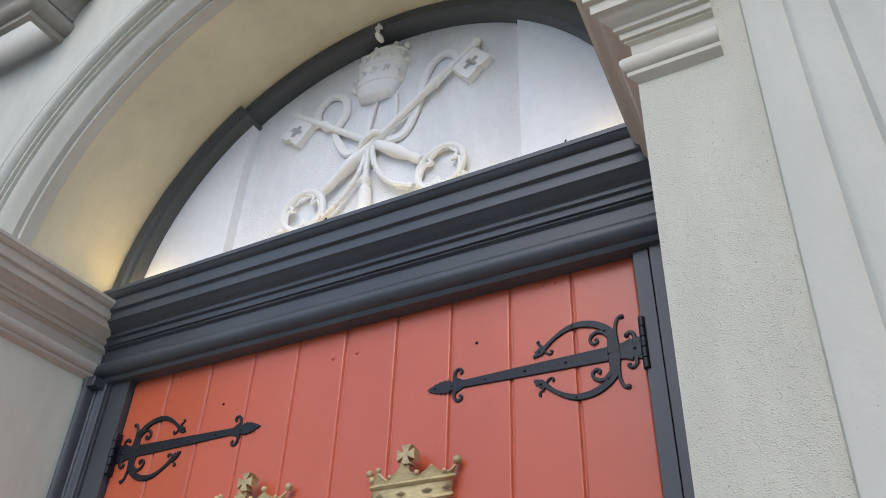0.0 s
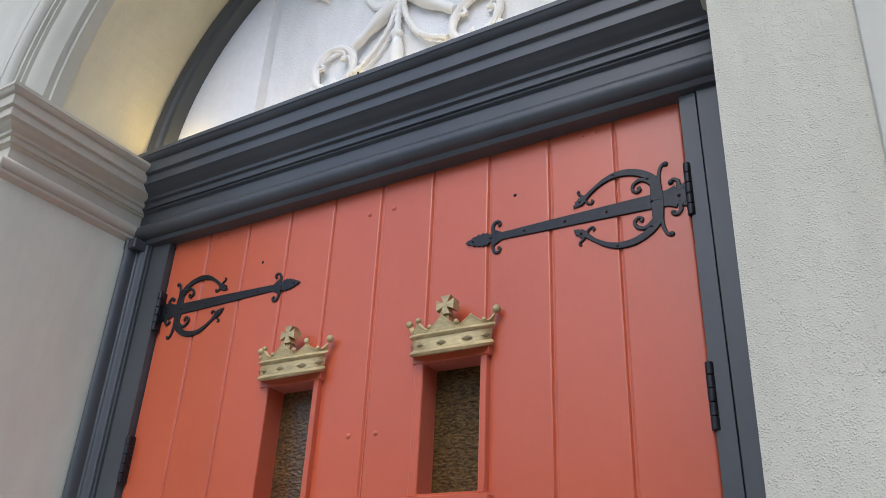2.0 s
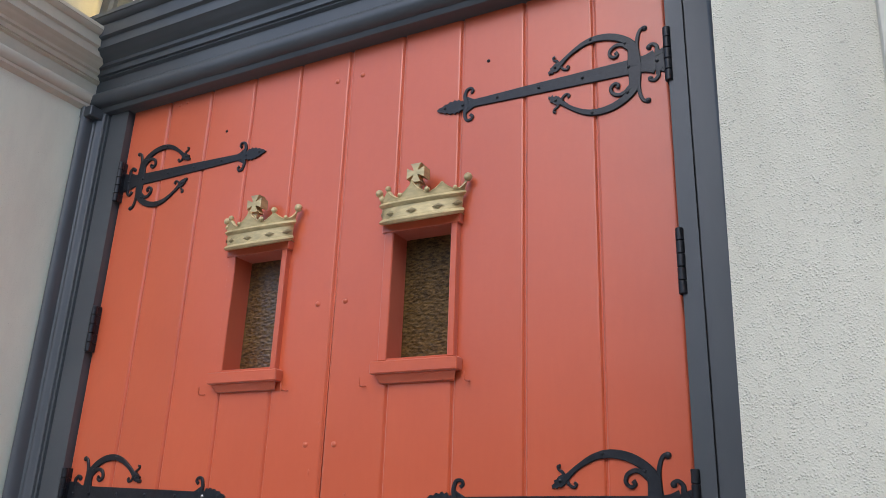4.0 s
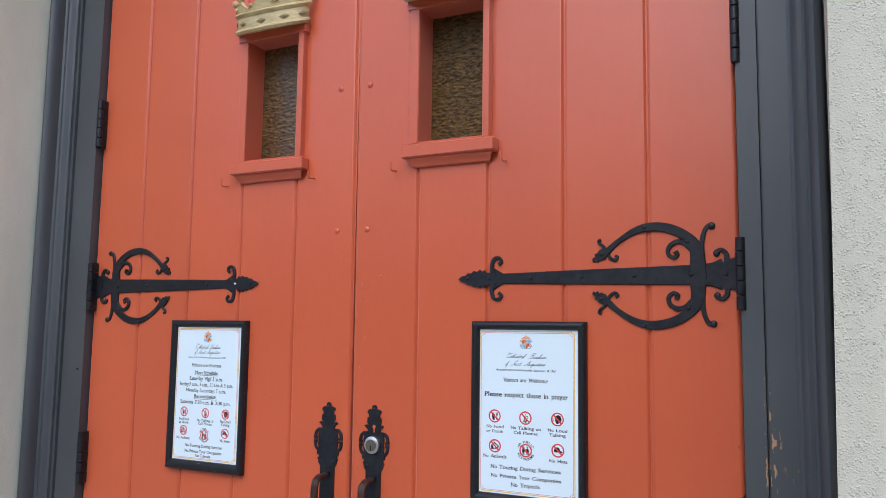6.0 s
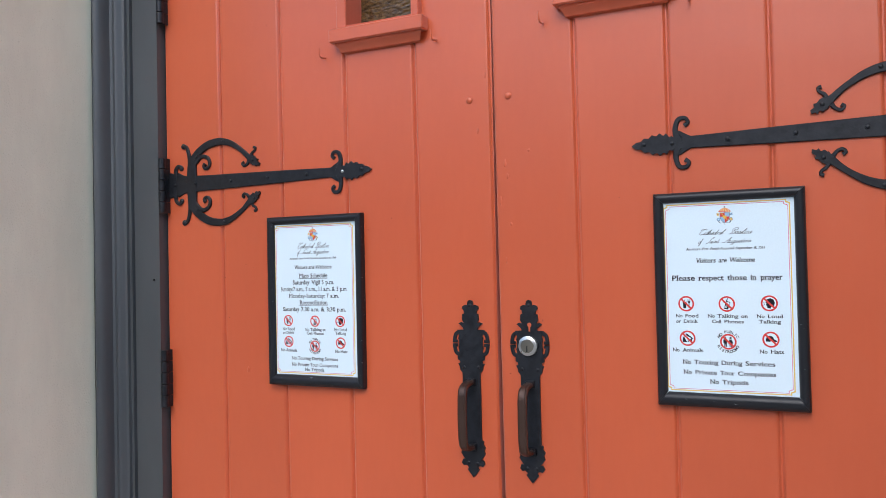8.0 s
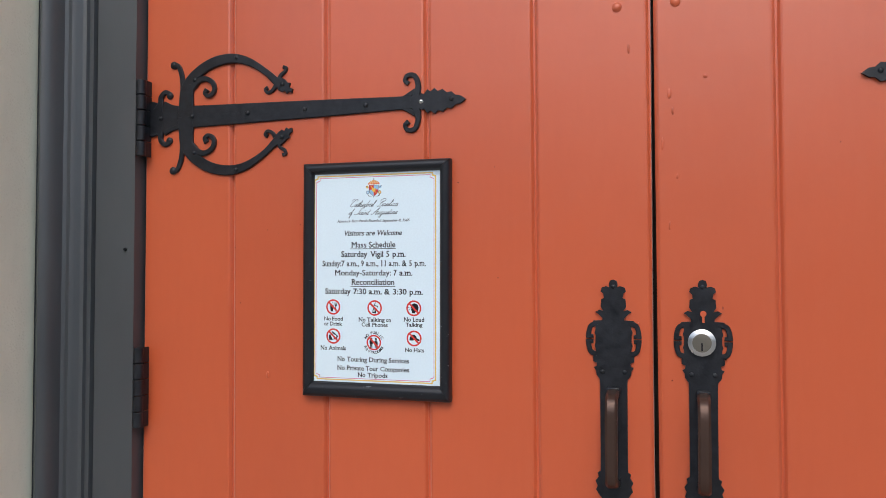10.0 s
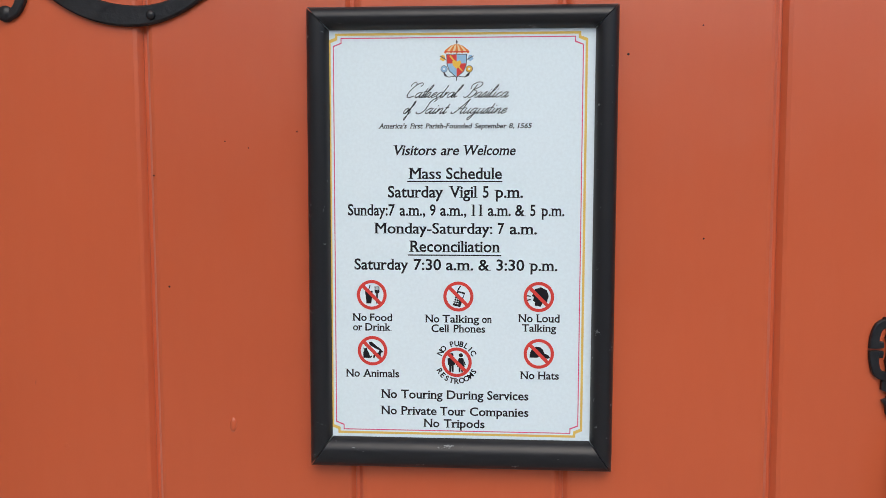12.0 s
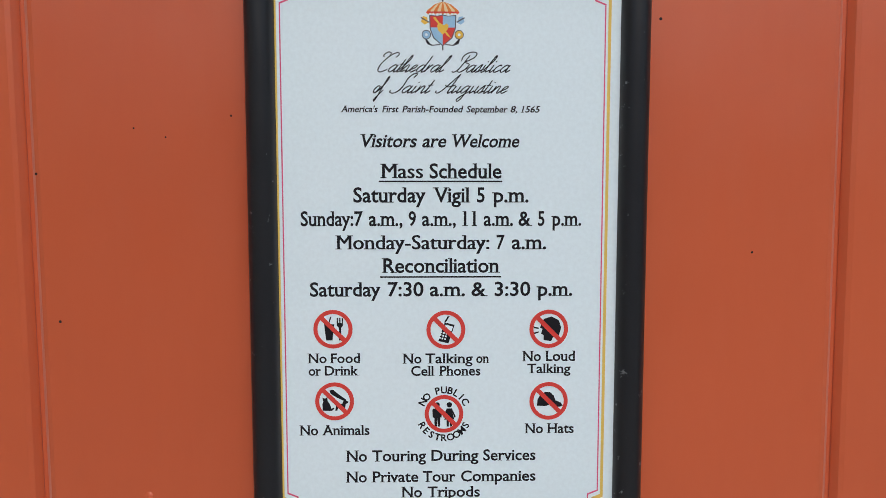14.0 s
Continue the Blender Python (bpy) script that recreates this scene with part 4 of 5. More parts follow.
def pen_letter(ch):
    """Pen strokes (x, y, width) of one copperplate letter, upright, its small letters 1 high, and its advance."""
    def oval(x=0.0):
        return [(x + 0.66, 0.78, THIN), (x + 0.42, 1.0, THIN), (x + 0.12, 0.74, 0.14), (x + 0.03, 0.36, FULL), (x + 0.2, 0.02, 0.10), (x + 0.46, 0.16, THIN), (x + 0.68, 0.72, THIN)]

    def stem(x, top):
        return [(x, top, 0.09), (x, top * 0.55, FULL), (x, 0.16, 0.16), (x + 0.12, 0.0, 0.08), (x + 0.42, 0.34, THIN)]

    def loop(x):
        return [(x - 0.3, 0.3, THIN), (x + 0.08, 1.4, THIN), (x + 0.13, 2.1, THIN), (x + 0.0, 2.25, THIN), (x - 0.08, 1.6, 0.13), (x - 0.06, 0.6, FULL), (x + 0.06, 0.04, 0.11), (x + 0.38, 0.32, THIN)]

    def arch(x):
        return [(x, 0.25, THIN), (x + 0.22, 0.86, THIN), (x + 0.42, 0.98, 0.11), (x + 0.52, 0.72, FULL), (x + 0.52, 0.18, 0.16), (x + 0.64, 0.0, 0.08), (x + 0.92, 0.34, THIN)]

    if ch == "a":
        return [oval(), stem(0.68, 1.0)], 1.02
    if ch == "c":
        return [[(0.56, 0.82, 0.13), (0.40, 1.0, THIN), (0.12, 0.74, 0.14), (0.03, 0.36, FULL), (0.22, 0.0, 0.10), (0.72, 0.36, THIN)]], 0.74
    if ch == "d":
        return [oval(), stem(0.68, 2.2)], 1.02
    if ch == "e":
        return [[(-0.05, 0.25, THIN), (0.46, 0.66, THIN), (0.44, 0.96, THIN), (0.18, 0.86, 0.13), (0.05, 0.40, FULL), (0.24, 0.0, 0.10), (0.72, 0.36, THIN)]], 0.74
    if ch == "f":
        return [[(-0.1, 0.3, THIN), (0.35, 1.6, THIN), (0.36, 2.2, THIN), (0.2, 2.0, 0.12), (0.16, 0.8, FULL), (0.14, -0.8, 0.15), (0.0, -1.1, THIN), (-0.05, -0.7, THIN), (0.5, 0.4, THIN)]], 0.62
    if ch == "g":
        return [oval(), [(0.68, 1.0, 0.09), (0.68, 0.3, FULL), (0.64, -0.7, 0.13), (0.42, -1.1, THIN), (0.22, -0.8, THIN), (0.6, -0.2, THIN), (1.08, 0.34, THIN)]], 1.02
    if ch == "h":
        return [loop(0.0), arch(0.02)], 0.92
    if ch == "i":
        return [stem(0.06, 1.0), [(0.06, 1.38, 0.14), (0.06, 1.52, 0.14)]], 0.46
    if ch == "l":
        return [loop(0.06)], 0.48
    if ch == "n":
        return [[(0.06, 1.0, 0.09), (0.06, 0.5, FULL), (0.06, 0.0, 0.12)], arch(0.08)], 0.98
    if ch == "o":
        return [oval(), [(0.66, 0.78, THIN), (0.66, 0.3, THIN), (0.35, 0.0, 0.09)], [(0.60, 0.9, THIN), (0.9, 0.8, THIN)]], 0.84
    if ch == "r":
        return [[(0.06, 1.0, 0.09), (0.06, 0.5, FULL), (0.06, 0.0, 0.12)], [(0.08, 0.3, THIN), (0.34, 0.95, THIN), (0.52, 0.90, 0.14)]], 0.60
    if ch == "s":
        return [[(-0.1, 0.2, THIN), (0.30, 1.08, THIN), (0.36, 0.66, 0.13), (0.38, 0.30, FULL), (0.20, 0.0, 0.10), (0.02, 0.14, 0.10)], [(0.3, 0.05, THIN), (0.66, 0.34, THIN)]], 0.66
    if ch == "t":
        return [stem(0.06, 1.75), [(-0.16, 1.06, THIN), (0.32, 1.10, THIN)]], 0.48
    if ch == "u":
        return [stem(0.06, 1.0), stem(0.62, 1.0)], 1.0
    if ch == "C":
        return [[(1.25, 2.0, 0.10), (1.35, 2.4, THIN), (1.0, 2.65, THIN), (0.45, 2.2, 0.12), (0.12, 1.2, FULL), (0.22, 0.35, 0.17), (0.62, 0.0, 0.08), (1.25, 0.35, THIN)], [(-0.10, 2.0, THIN), (-0.30, 2.3, THIN), (-0.10, 2.7, THIN), (0.30, 2.62, THIN), (0.42, 2.3, THIN)]], 1.42
    if ch == "B":
        return [[(0.78, 2.3, 0.09), (0.72, 1.2, FULL), (0.62, 0.3, 0.15), (0.30, 0.0, THIN), (0.02, 0.2, 0.10)], [(0.3, 1.5, THIN), (0.12, 2.2, THIN), (0.6, 2.72, THIN), (1.35, 2.6, 0.12), (1.45, 2.0, 0.15), (0.85, 1.38, THIN), (1.42, 1.1, 0.13), (1.42, 0.45, 0.16), (1.0, 0.0, THIN), (0.6, 0.2, THIN)]], 1.62
    if ch == "S":
        return [[(1.25, 2.1, THIN), (1.35, 2.6, THIN), (0.95, 2.6, 0.10), (0.72, 2.0, 0.16), (0.82, 1.2, FULL), (0.78, 0.4, 0.16), (0.40, 0.0, THIN), (-0.05, 0.1, 0.10), (-0.10, 0.35, 0.11)]], 1.12
    if ch == "A":
        return [[(-0.35, 0.35, 0.12), (-0.25, 0.05, 0.10), (0.25, 0.3, THIN), (1.05, 2.5, THIN)], [(1.08, 2.6, 0.10), (1.05, 1.3, FULL), (1.05, 0.2, 0.17), (1.2, 0.0, 0.08), (1.5, 0.34, THIN)], [(0.2, 1.1, THIN), (0.7, 0.85, THIN), (1.4, 1.1, THIN)]], 1.48
    return [], 0.5


def script(parent, word, x0, x1, base, cap):
    """One word in slanted copperplate hand between x0 and x1."""
    strokes, pen = [], 0.0
    for ch in word:
        got, step = pen_letter(ch)
        strokes += [[(pen + x + 0.62 * y, y, w) for x, y, w in st] for st in got]
        pen += step
    lo = min(p[0] for st in strokes for p in st)
    hi = max(p[0] for st in strokes for p in st)
    k, u = (x1 - x0) / (hi - lo), cap / 2.45
    bm = bmesh.new()
    for i, st in enumerate(strokes):
        ribbon(bm, [(x0 + (x - lo) * k, base + y * u, w * u) for x, y, w in st], -0.0005, 0.0002 + 0.000008 * (i % 7), 5)
    return part("writing", bm, INK, parent, smooth=False)


def writing(parent, line, cx, base, width, cap, mat, slant=0.0, weight=0.0):
    """One line of print: centred at cx, standing on base, of that width and capital height."""
    me = text_mesh(line, slant, weight)
    n = len(me.vertices)
    co = np.empty(n * 3)
    me.vertices.foreach_get("co", co)
    co = co.reshape(-1, 3)
    x0, x1 = co[:, 0].min(), co[:, 0].max()
    capn = 0.70
    out = np.stack([(co[:, 0] - (x0 + x1) / 2) / (x1 - x0) * width + cx, np.full(n, -0.0007), co[:, 1] / capn * cap + base], 1)
    me.vertices.foreach_set("co", out.ravel())
    me.materials.clear()
    me.materials.append(mat)
    ob = new("writing", me)
    ob.parent = parent
    return ob


def arc_writing(parent, line, cx, cz, r, mid, step, size, mat, inward=False):
    """Print set letter by letter round a circle."""
    for k, ch in enumerate(line):
        if ch == " ":
            continue
        a = mid + (k - (len(line) - 1) / 2) * step * (1 if inward else -1)
        me = text_mesh(ch, 0.0, 0.026, False)
        co = np.empty(len(me.vertices) * 3)
        me.vertices.foreach_get("co", co)
        co = co.reshape(-1, 3)
        mx = (co[:, 0].min() + co[:, 0].max()) / 2
        u, v = (co[:, 0] - mx) / 0.70 * size, (co[:, 1] / 0.70 - 0.5) * size
        th = radians(a)
        rx, rz = (math.cos(th), math.sin(th))
        if inward:
            ux, uz, vx, vz = -rz, rx, -rx, -rz
        else:
            ux, uz, vx, vz = rz, -rx, rx, rz
        out = np.stack([cx + rx * r + u * ux + v * vx, np.full(len(u), -0.0007), cz + rz * r + u * uz + v * vz], 1)
        me.vertices.foreach_set("co", out.ravel())
        me.materials.clear()
        me.materials.append(mat)
        new("writing", me).parent = parent


def flat(parent, name, outline, mat, lift=0.0007):
    bm = bmesh.new()
    bm.faces.new([bm.verts.new((x, -lift, z)) for x, z in outline])
    return part(name, bm, mat, parent, smooth=False)


def flat_ring(parent, name, cx, cz, r0, r1, mat, lift):
    bm = bmesh.new()
    n = 36
    a = [bm.verts.new((cx + r0 * math.cos(k * math.tau / n), -lift, cz + r0 * math.sin(k * math.tau / n))) for k in range(n)]
    b = [bm.verts.new((cx + r1 * math.cos(k * math.tau / n), -lift, cz + r1 * math.sin(k * math.tau / n))) for k in range(n)]
    for k in range(n):
        bm.faces.new((a[k], a[(k + 1) % n], b[(k + 1) % n], b[k]))
    return part(name, bm, mat, parent, smooth=False)


def prohibition(parent, kind, cx, cz, r=0.0155):
    """Red ring and bar over a small black symbol."""
    k = r / 0.0155

    def q(pts):
        return [(cx + x * k * 0.001, cz + z * k * 0.001) for x, z in pts]

    shapes = {
        "food": [[(-7, 4), (1, 4), (-0.5, -9), (-5.5, -9)], [(-4, 4), (-3, 4), (-1.2, 10), (-2.2, 10)], [(3, 9), (4, 9), (4, 5), (5, 5), (5, 9), (6, 9), (6, 5), (7, 5), (7, 9), (8, 9), (8, 3), (6.4, 1), (6.4, -9), (4.6, -9), (4.6, 1), (3, 3)]],
        "phone": [[(-6, -9), (2, -11), (7, 4), (-1, 6)], [(-1.5, 6), (0, 6), (3, 11), (1.5, 11)]],
        "loud": [[(-4, 8), (2, 10), (8, 7), (10, 1), (8, -6), (4, -6), (2, -10), (-4, -9), (-4, -5), (-6, -4), (-5, 0), (-7, 1)], [(-12, 2), (-8, 1), (-8, 0), (-12, 0.6)], [(-12, -3), (-8, -2), (-8, -3), (-12, -4.5)]],
        "animals": [[(-4, 9), (-1, 9.5), (3, 6), (9, 1.5), (9.6, 0), (8, 0), (2, 3), (-3, 6)], [(-9.6, -7.6), (-9.8, -2), (-9, 0), (-9.8, 3.4), (-8.4, 2.4), (-7, 2.6), (-5.8, 3.6), (-5.6, 0.6), (-4, -2), (-2.6, -6), (-0.6, -5), (-0.4, -6.2), (-2.4, -7.8)],
                    [(0.4, -7.6), (1.2, -3.4), (0.2, -1), (2.2, -2.2), (6, -2), (7.4, 1.2), (8.4, 0.8), (11, -0.2), (10.4, -1.6), (8.8, -2.2), (8.2, -7.6), (6.8, -7.6), (6.2, -4.4), (3, -4.6), (2, -7.6)]],
        "rooms": [[(-8.6, 4.4), (-2.2, 4.4), (-1.6, 3.4), (-2.0, -3), (-3, -3), (-3.2, -10.5), (-5, -10.5), (-5.4, -3.6), (-5.8, -10.5), (-7.6, -10.5), (-7.8, -3), (-9, -3), (-9.4, 3.4)], [(2.2, 4.4), (6.4, 4.4), (9.6, -2.6), (8.4, -3.2), (6.8, 0.6), (8.4, -4.8), (6.6, -4.8), (6.4, -10.5), (4.8, -10.5), (4.6, -4.8), (4.0, -4.8), (3.8, -10.5), (2.2, -10.5), (2.0, -4.8), (0.2, -4.8), (1.8, 0.6), (0.4, -3.2), (-0.8, -2.6)],
                  [(-5.4 + 2.2 * math.cos(a), 7.4 + 2.2 * math.sin(a)) for a in [k * math.tau / 10 for k in range(10)]], [(4.3 + 2.2 * math.cos(a), 7.4 + 2.2 * math.sin(a)) for a in [k * math.tau / 10 for k in range(10)]]],
        "hats": [[(-9.4, -4), (-9.0, 1), (-7, 5), (-3, 7.4), (1, 7.2), (4, 4.6), (5.6, 0.4), (9.6, -1.2), (11.6, -4), (9, -5), (4.6, -4.4), (1.6, -2.6), (-2, -4.2)]],
    }[kind]
    for s in shapes:
        flat(parent, "symbol", q(s), INK, 0.0006)
    if kind == "phone":
        flat(parent, "symbol_screen", q([(-1.2, 0.5), (4.6, -1.0), (5.6, 2.6), (-0.2, 4.2)]), PAPER, 0.0008)
        for r_ in range(3):
            for c_ in range(3):
                u_, v_ = -4.2 + c_ * 2.1 + r_ * -0.55, -1.2 - c_ * 0.55 - r_ * 2.2
                flat(parent, "symbol_key", q([(u_, v_), (u_ + 1.3, v_ - 0.35), (u_ + 1.0, v_ - 1.6), (u_ - 0.3, v_ - 1.25)]), PAPER, 0.0008)
    flat_ring(parent, "ban_ring", cx, cz, r * 0.79, r, INKRED, 0.0012)
    d, w = r * 0.60, r * 0.082
    flat(parent, "ban_bar", [(cx - d - w, cz + d - w), (cx - d + w, cz + d + w), (cx + d + w, cz - d + w), (cx + d - w, cz - d - w)], INKRED, 0.0010)


def crest(parent, cx, cz):
    """Small coloured arms as plain shapes: striped canopy, quartered shield with a heart, crossed stems and rosettes."""
    def put(name, pts, mat, lift):
        flat(parent, name, [(cx + x * 0.001, cz + z * 0.001) for x, z in pts], mat, lift)

    n = 9
    for k in range(n):
        a, b = -12.8 + k * 25.6 / n, -12.8 + (k + 1) * 25.6 / n
        put("canopy_stripe", [(a, 11.2), ((a + b) / 2, 9.8), (b, 11.2), (b * 0.93, 13.2), (b * 0.5, 17.6), (b * 0.08, 19.6), (a * 0.08, 19.6), (a * 0.5, 17.6), (a * 0.93, 13.2)], INKORANGE if k % 2 == 0 else INKCREAM, 0.0006)
    put("canopy_edge", [(-13.0, 11.1), (13.0, 11.1), (12.6, 12.2), (-12.6, 12.2)], INKRED, 0.0007)
    put("canopy_stem", [(-0.5, -17.5), (0.5, -17.5), (0.5, 23.5), (-0.5, 23.5)], INKGREY, 0.0005)
    put("canopy_finial", [(-1.3, 21.4), (0, 20.0), (1.3, 21.4), (0, 22.8)], INKGREY, 0.0006)
    rim = [(-10.6, 9.6), (-4.0, 9.0), (0.0, 9.8), (4.0, 9.0), (10.6, 9.6), (10.2, -1.0), (7.6, -8.0), (0.0, -14.4), (-7.6, -8.0), (-10.2, -1.0)]
    put("shield_rim", rim, INKGREY, 0.0006)
    for sx in (-1, 1):
        put("shield_quarter", [(0, 0), (sx * 9.5, 0), (sx * 9.8, 8.9), (sx * 4.0, 8.4), (0, 9.1)], INKRED if sx < 0 else INKBLUE, 0.0008)
        put("shield_quarter", [(0, 0), (sx * 9.5, 0), (sx * 9.0, -2.0), (sx * 6.9, -7.6), (0, -13.5)], INKBLUE if sx < 0 else INKRED, 0.0008)
        put("key_bit", [(sx * x, z) for x, z in ((11.2, 3.6), (14.0, 2.2), (17.0, 4.4), (15.4, 8.6), (12.4, 8.0))], INKGOLD if sx < 0 else INKBLUE, 0.0007)
        put("key_shaft", [(sx * x, z) for x, z in ((10.6, 4.4), (16.8, 8.0), (17.3, 7.2), (11.0, 3.6))], INKGREY, 0.0008)
        flat_ring(parent, "key_ring", cx + sx * 0.0128, cz - 0.0055, 0.0011, 0.0034, INKGOLD if sx > 0 else INKBLUE, 0.0007)
        flat_ring(parent, "ring_rim", cx + sx * 0.0128, cz - 0.0055, 0.0030, 0.0036, INKGREY, 0.0009)
        put("tassel_cord", [(sx * x, z) for x, z in ((12.6, -8.8), (13.6, -8.8), (12.8, -11.6), (8.0, -13.2), (2.0, -12.6), (2.0, -13.4), (8.4, -14.0), (12.4, -12.6))][:8], INKGREY, 0.0004)
    put("heart", [(0.0, -5.6), (3.6, -1.6), (4.6, 1.4), (3.0, 3.0), (0.6, 1.8), (-2.0, 3.4), (-4.4, 2.0), (-4.0, -1.8)], INKGOLD, 0.0010)
    put("arrow", [(-7.6, 7.4), (-6.0, 8.2), (5.2, -6.2), (6.8, -8.4), (3.8, -6.6)], INKGOLD, 0.0009)


def border(parent, x0, x1, z0, z1, w, mat, lift, notch):
    """A printed line round the sheet with notched corners."""
    o = [(x0 + notch, z0), (x1 - notch, z0), (x1 - notch, z0 + notch * 0.6), (x1, z0 + notch), (x1, z1 - notch), (x1 - notch, z1 - notch * 0.6), (x1 - notch, z1), (x0 + notch, z1), (x0 + notch, z1 - notch * 0.6), (x0, z1 - notch), (x0, z0 + notch), (x0 + notch, z0 + notch * 0.6)]
    cx, cz = (x0 + x1) / 2, (z0 + z1) / 2
    i = [(x - math.copysign(w, x - cx), z - math.copysign(w, z - cz)) for x, z in o]
    bm = bmesh.new()
    a = [bm.verts.new((x, -lift, z)) for x, z in o]
    b = [bm.verts.new((x, -lift, z)) for x, z in i]
    n = len(o)
    for k in range(n):
        bm.faces.new((a[k], a[(k + 1) % n], b[(k + 1) % n], b[k]))
    part("border_line", bm, mat, parent, smooth=False)


def notice(cx, cz, label):
    n = thing("framed_notice", (cx, -0.0, cz), label, "notice", "notices on the doors")
    W, Hh, bar = 0.1575, 0.234, 0.0222
    bm = bmesh.new()
    box(bm, -W + 0.004, W - 0.004, -0.009, -0.0005, -Hh + 0.004, Hh - 0.004)
    part("backboard", bm, FRAMEBLACK, n)
    bm = bmesh.new()
    box(bm, -W + 0.012, W - 0.012, -0.0102, -0.0085, -Hh + 0.012, Hh - 0.012)
    sheet = part("printed_sheet", bm, PAPER, n, "white printed sheet")
    # four mitred snap-frame bars with rounded faces
    prof = [(0.0, 0.0), (0.0, -0.016), (0.0015, -0.0195), (0.005, -0.0225), (0.011, -0.0235), (0.016, -0.0215), (0.020, -0.0165), (bar, -0.0115), (bar, -0.0)]

    def upright(end, o):
        """Height on the frame, o in from its outer edge; the bottom bar is the widest."""
        return Hh - o if end > 0 else -(Hh + 0.008) + o * (bar + 0.008) / bar

    for ax, s in (("x", -1), ("x", 1), ("z", -1), ("z", 1)):
        bm = bmesh.new()
        ends = []
        for e in (-1, 1):
            row = []
            for o, y in prof:
                if ax == "x":
                    row.append(bm.verts.new((s * (W - o), y, upright(e, o) - e * 0.0006)))
                else:
                    row.append(bm.verts.new((e * (W - o - 0.0006), y, upright(s, o))))
            ends.append(row)
        m_ = len(prof)
        for k in range(m_):
            bm.faces.new((ends[0][k], ends[0][(k + 1) % m_], ends[1][(k + 1) % m_], ends[1][k]))
        bm.faces.new(ends[0])
        bm.faces.new(ends[1])
        part("frame_bar", bm, FRAMEBLACK, n)
    return sheet


def line(sheet, base, cap, style, *words):
    """One line of print: words, each followed by where it begins and ends across the sheet."""
    for word, x0, x1 in zip(words[::3], words[1::3], words[2::3]):
        if style == "script":
            script(sheet, word, x0, x1, base, cap)
        else:
            bold = 0.0 if "M" in word else 0.017
            for pas in ((-0.0003, 0.0003) if "M" in word else (0.0,)):
                writing(sheet, word, (x0 + x1) / 2 + pas, base, x1 - x0 - 0.0006 * (pas != 0), cap, INK, 0.22 if style == "italic" else 0.0, bold).location.y -= pas * 0.3


def print_hours(sheet):
    """The notice with the visiting hours."""
    line(sheet, 0.1432, 0.0139, "script", "Cathedral", -0.0551, 0.0022, "Basilica", 0.0026, 0.0485)
    line(sheet, 0.1270, 0.0140, "script", "of", -0.0590, -0.0459, "Saint", -0.0461, -0.0109, "Augustine", -0.0101, 0.0470)
    line(sheet, 0.1122, 0.0050, "italic", "America's", -0.0849, -0.0555, "First", -0.0526, -0.0391, "Parish-Founded", -0.0369, 0.0118, "September", 0.0141, 0.0467, "8,", 0.0489, 0.0542, "1565", 0.0571, 0.0724)
    line(sheet, 0.0850, 0.0101, "italic", "Visitors", -0.0694, -0.0248, "are", -0.0207, -0.0017, "Welcome", 0.0027, 0.0561)
    line(sheet, 0.0606, 0.0116, "", "Mass", -0.0538, -0.0201, "Schedule", -0.0150, 0.0422)
    line(sheet, 0.0416, 0.0117, "", "Saturday", -0.0754, -0.0181, "Vigil", -0.0124, 0.0174, "5", 0.0227, 0.0288, "p.m.", 0.0348, 0.0639)
    line(sheet, 0.0229, 0.0115, "", "Sunday:7", -0.1172, -0.0680, "a.m.,", -0.0632, -0.0366, "9", -0.0317, -0.0258, "a.m.,", -0.0211, 0.0059, "11", 0.0112, 0.0228, "a.m.", 0.0281, 0.0515, "&", 0.0559, 0.0669, "5", 0.0715, 0.0768, "p.m.", 0.0822, 0.1062)
    line(sheet, 0.0041, 0.0114, "", "Monday-Saturday:", -0.0899, 0.0328, "7", 0.0385, 0.0450, "a.m.", 0.0507, 0.0784)
    line(sheet, -0.0146, 0.0115, "", "Reconciliation", -0.0532, 0.0413)
    line(sheet, -0.0336, 0.0113, "", "Saturday", -0.1107, -0.0543, "7:30", -0.0486, -0.0200, "a.m.", -0.0149, 0.0133, "&", 0.0185, 0.0315, "3:30", 0.0372, 0.0660, "p.m.", 0.0710, 0.0998)
    line(sheet, -0.0878, 0.0078, "", "No", -0.1133, -0.0981, "Food", -0.0955, -0.0713)
    line(sheet, -0.0980, 0.0078, "", "or", -0.1127, -0.1028, "Drink", -0.0997, -0.0719)
    line(sheet, -0.0885, 0.0080, "", "No", -0.0370, -0.0217, "Talking", -0.0186, 0.0197, "on", 0.0226, 0.0332)
    line(sheet, -0.0987, 0.0080, "", "Cell", -0.0301, -0.0112, "Phones", -0.0076, 0.0260)
    line(sheet, -0.0871, 0.0083, "", "No", 0.0599, 0.0751, "Loud", 0.0784, 0.1028)
    line(sheet, -0.0970, 0.0076, "", "Talking", 0.0641, 0.0994)
    line(sheet, -0.1474, 0.0082, "", "No", -0.1208, -0.1058, "Animals", -0.1029, -0.0641)
    line(sheet, -0.1471, 0.0081, "", "No", 0.0624, 0.0775, "Hats", 0.0806, 0.1028)
    line(sheet, -0.1697, 0.0092, "", "No", -0.0835, -0.0664, "Touring", -0.0621, -0.0182, "During", -0.0138, 0.0247, "Services", 0.0286, 0.0716)
    line(sheet, -0.1872, 0.0090, "", "No", -0.0837, -0.0666, "Private", -0.0627, -0.0245, "Tour", -0.0209, 0.0060, "Companies", 0.0104, 0.0718)
    line(sheet, -0.2002, 0.0088, "", "No", -0.0386, -0.0216, "Tripods", -0.0170, 0.0260)


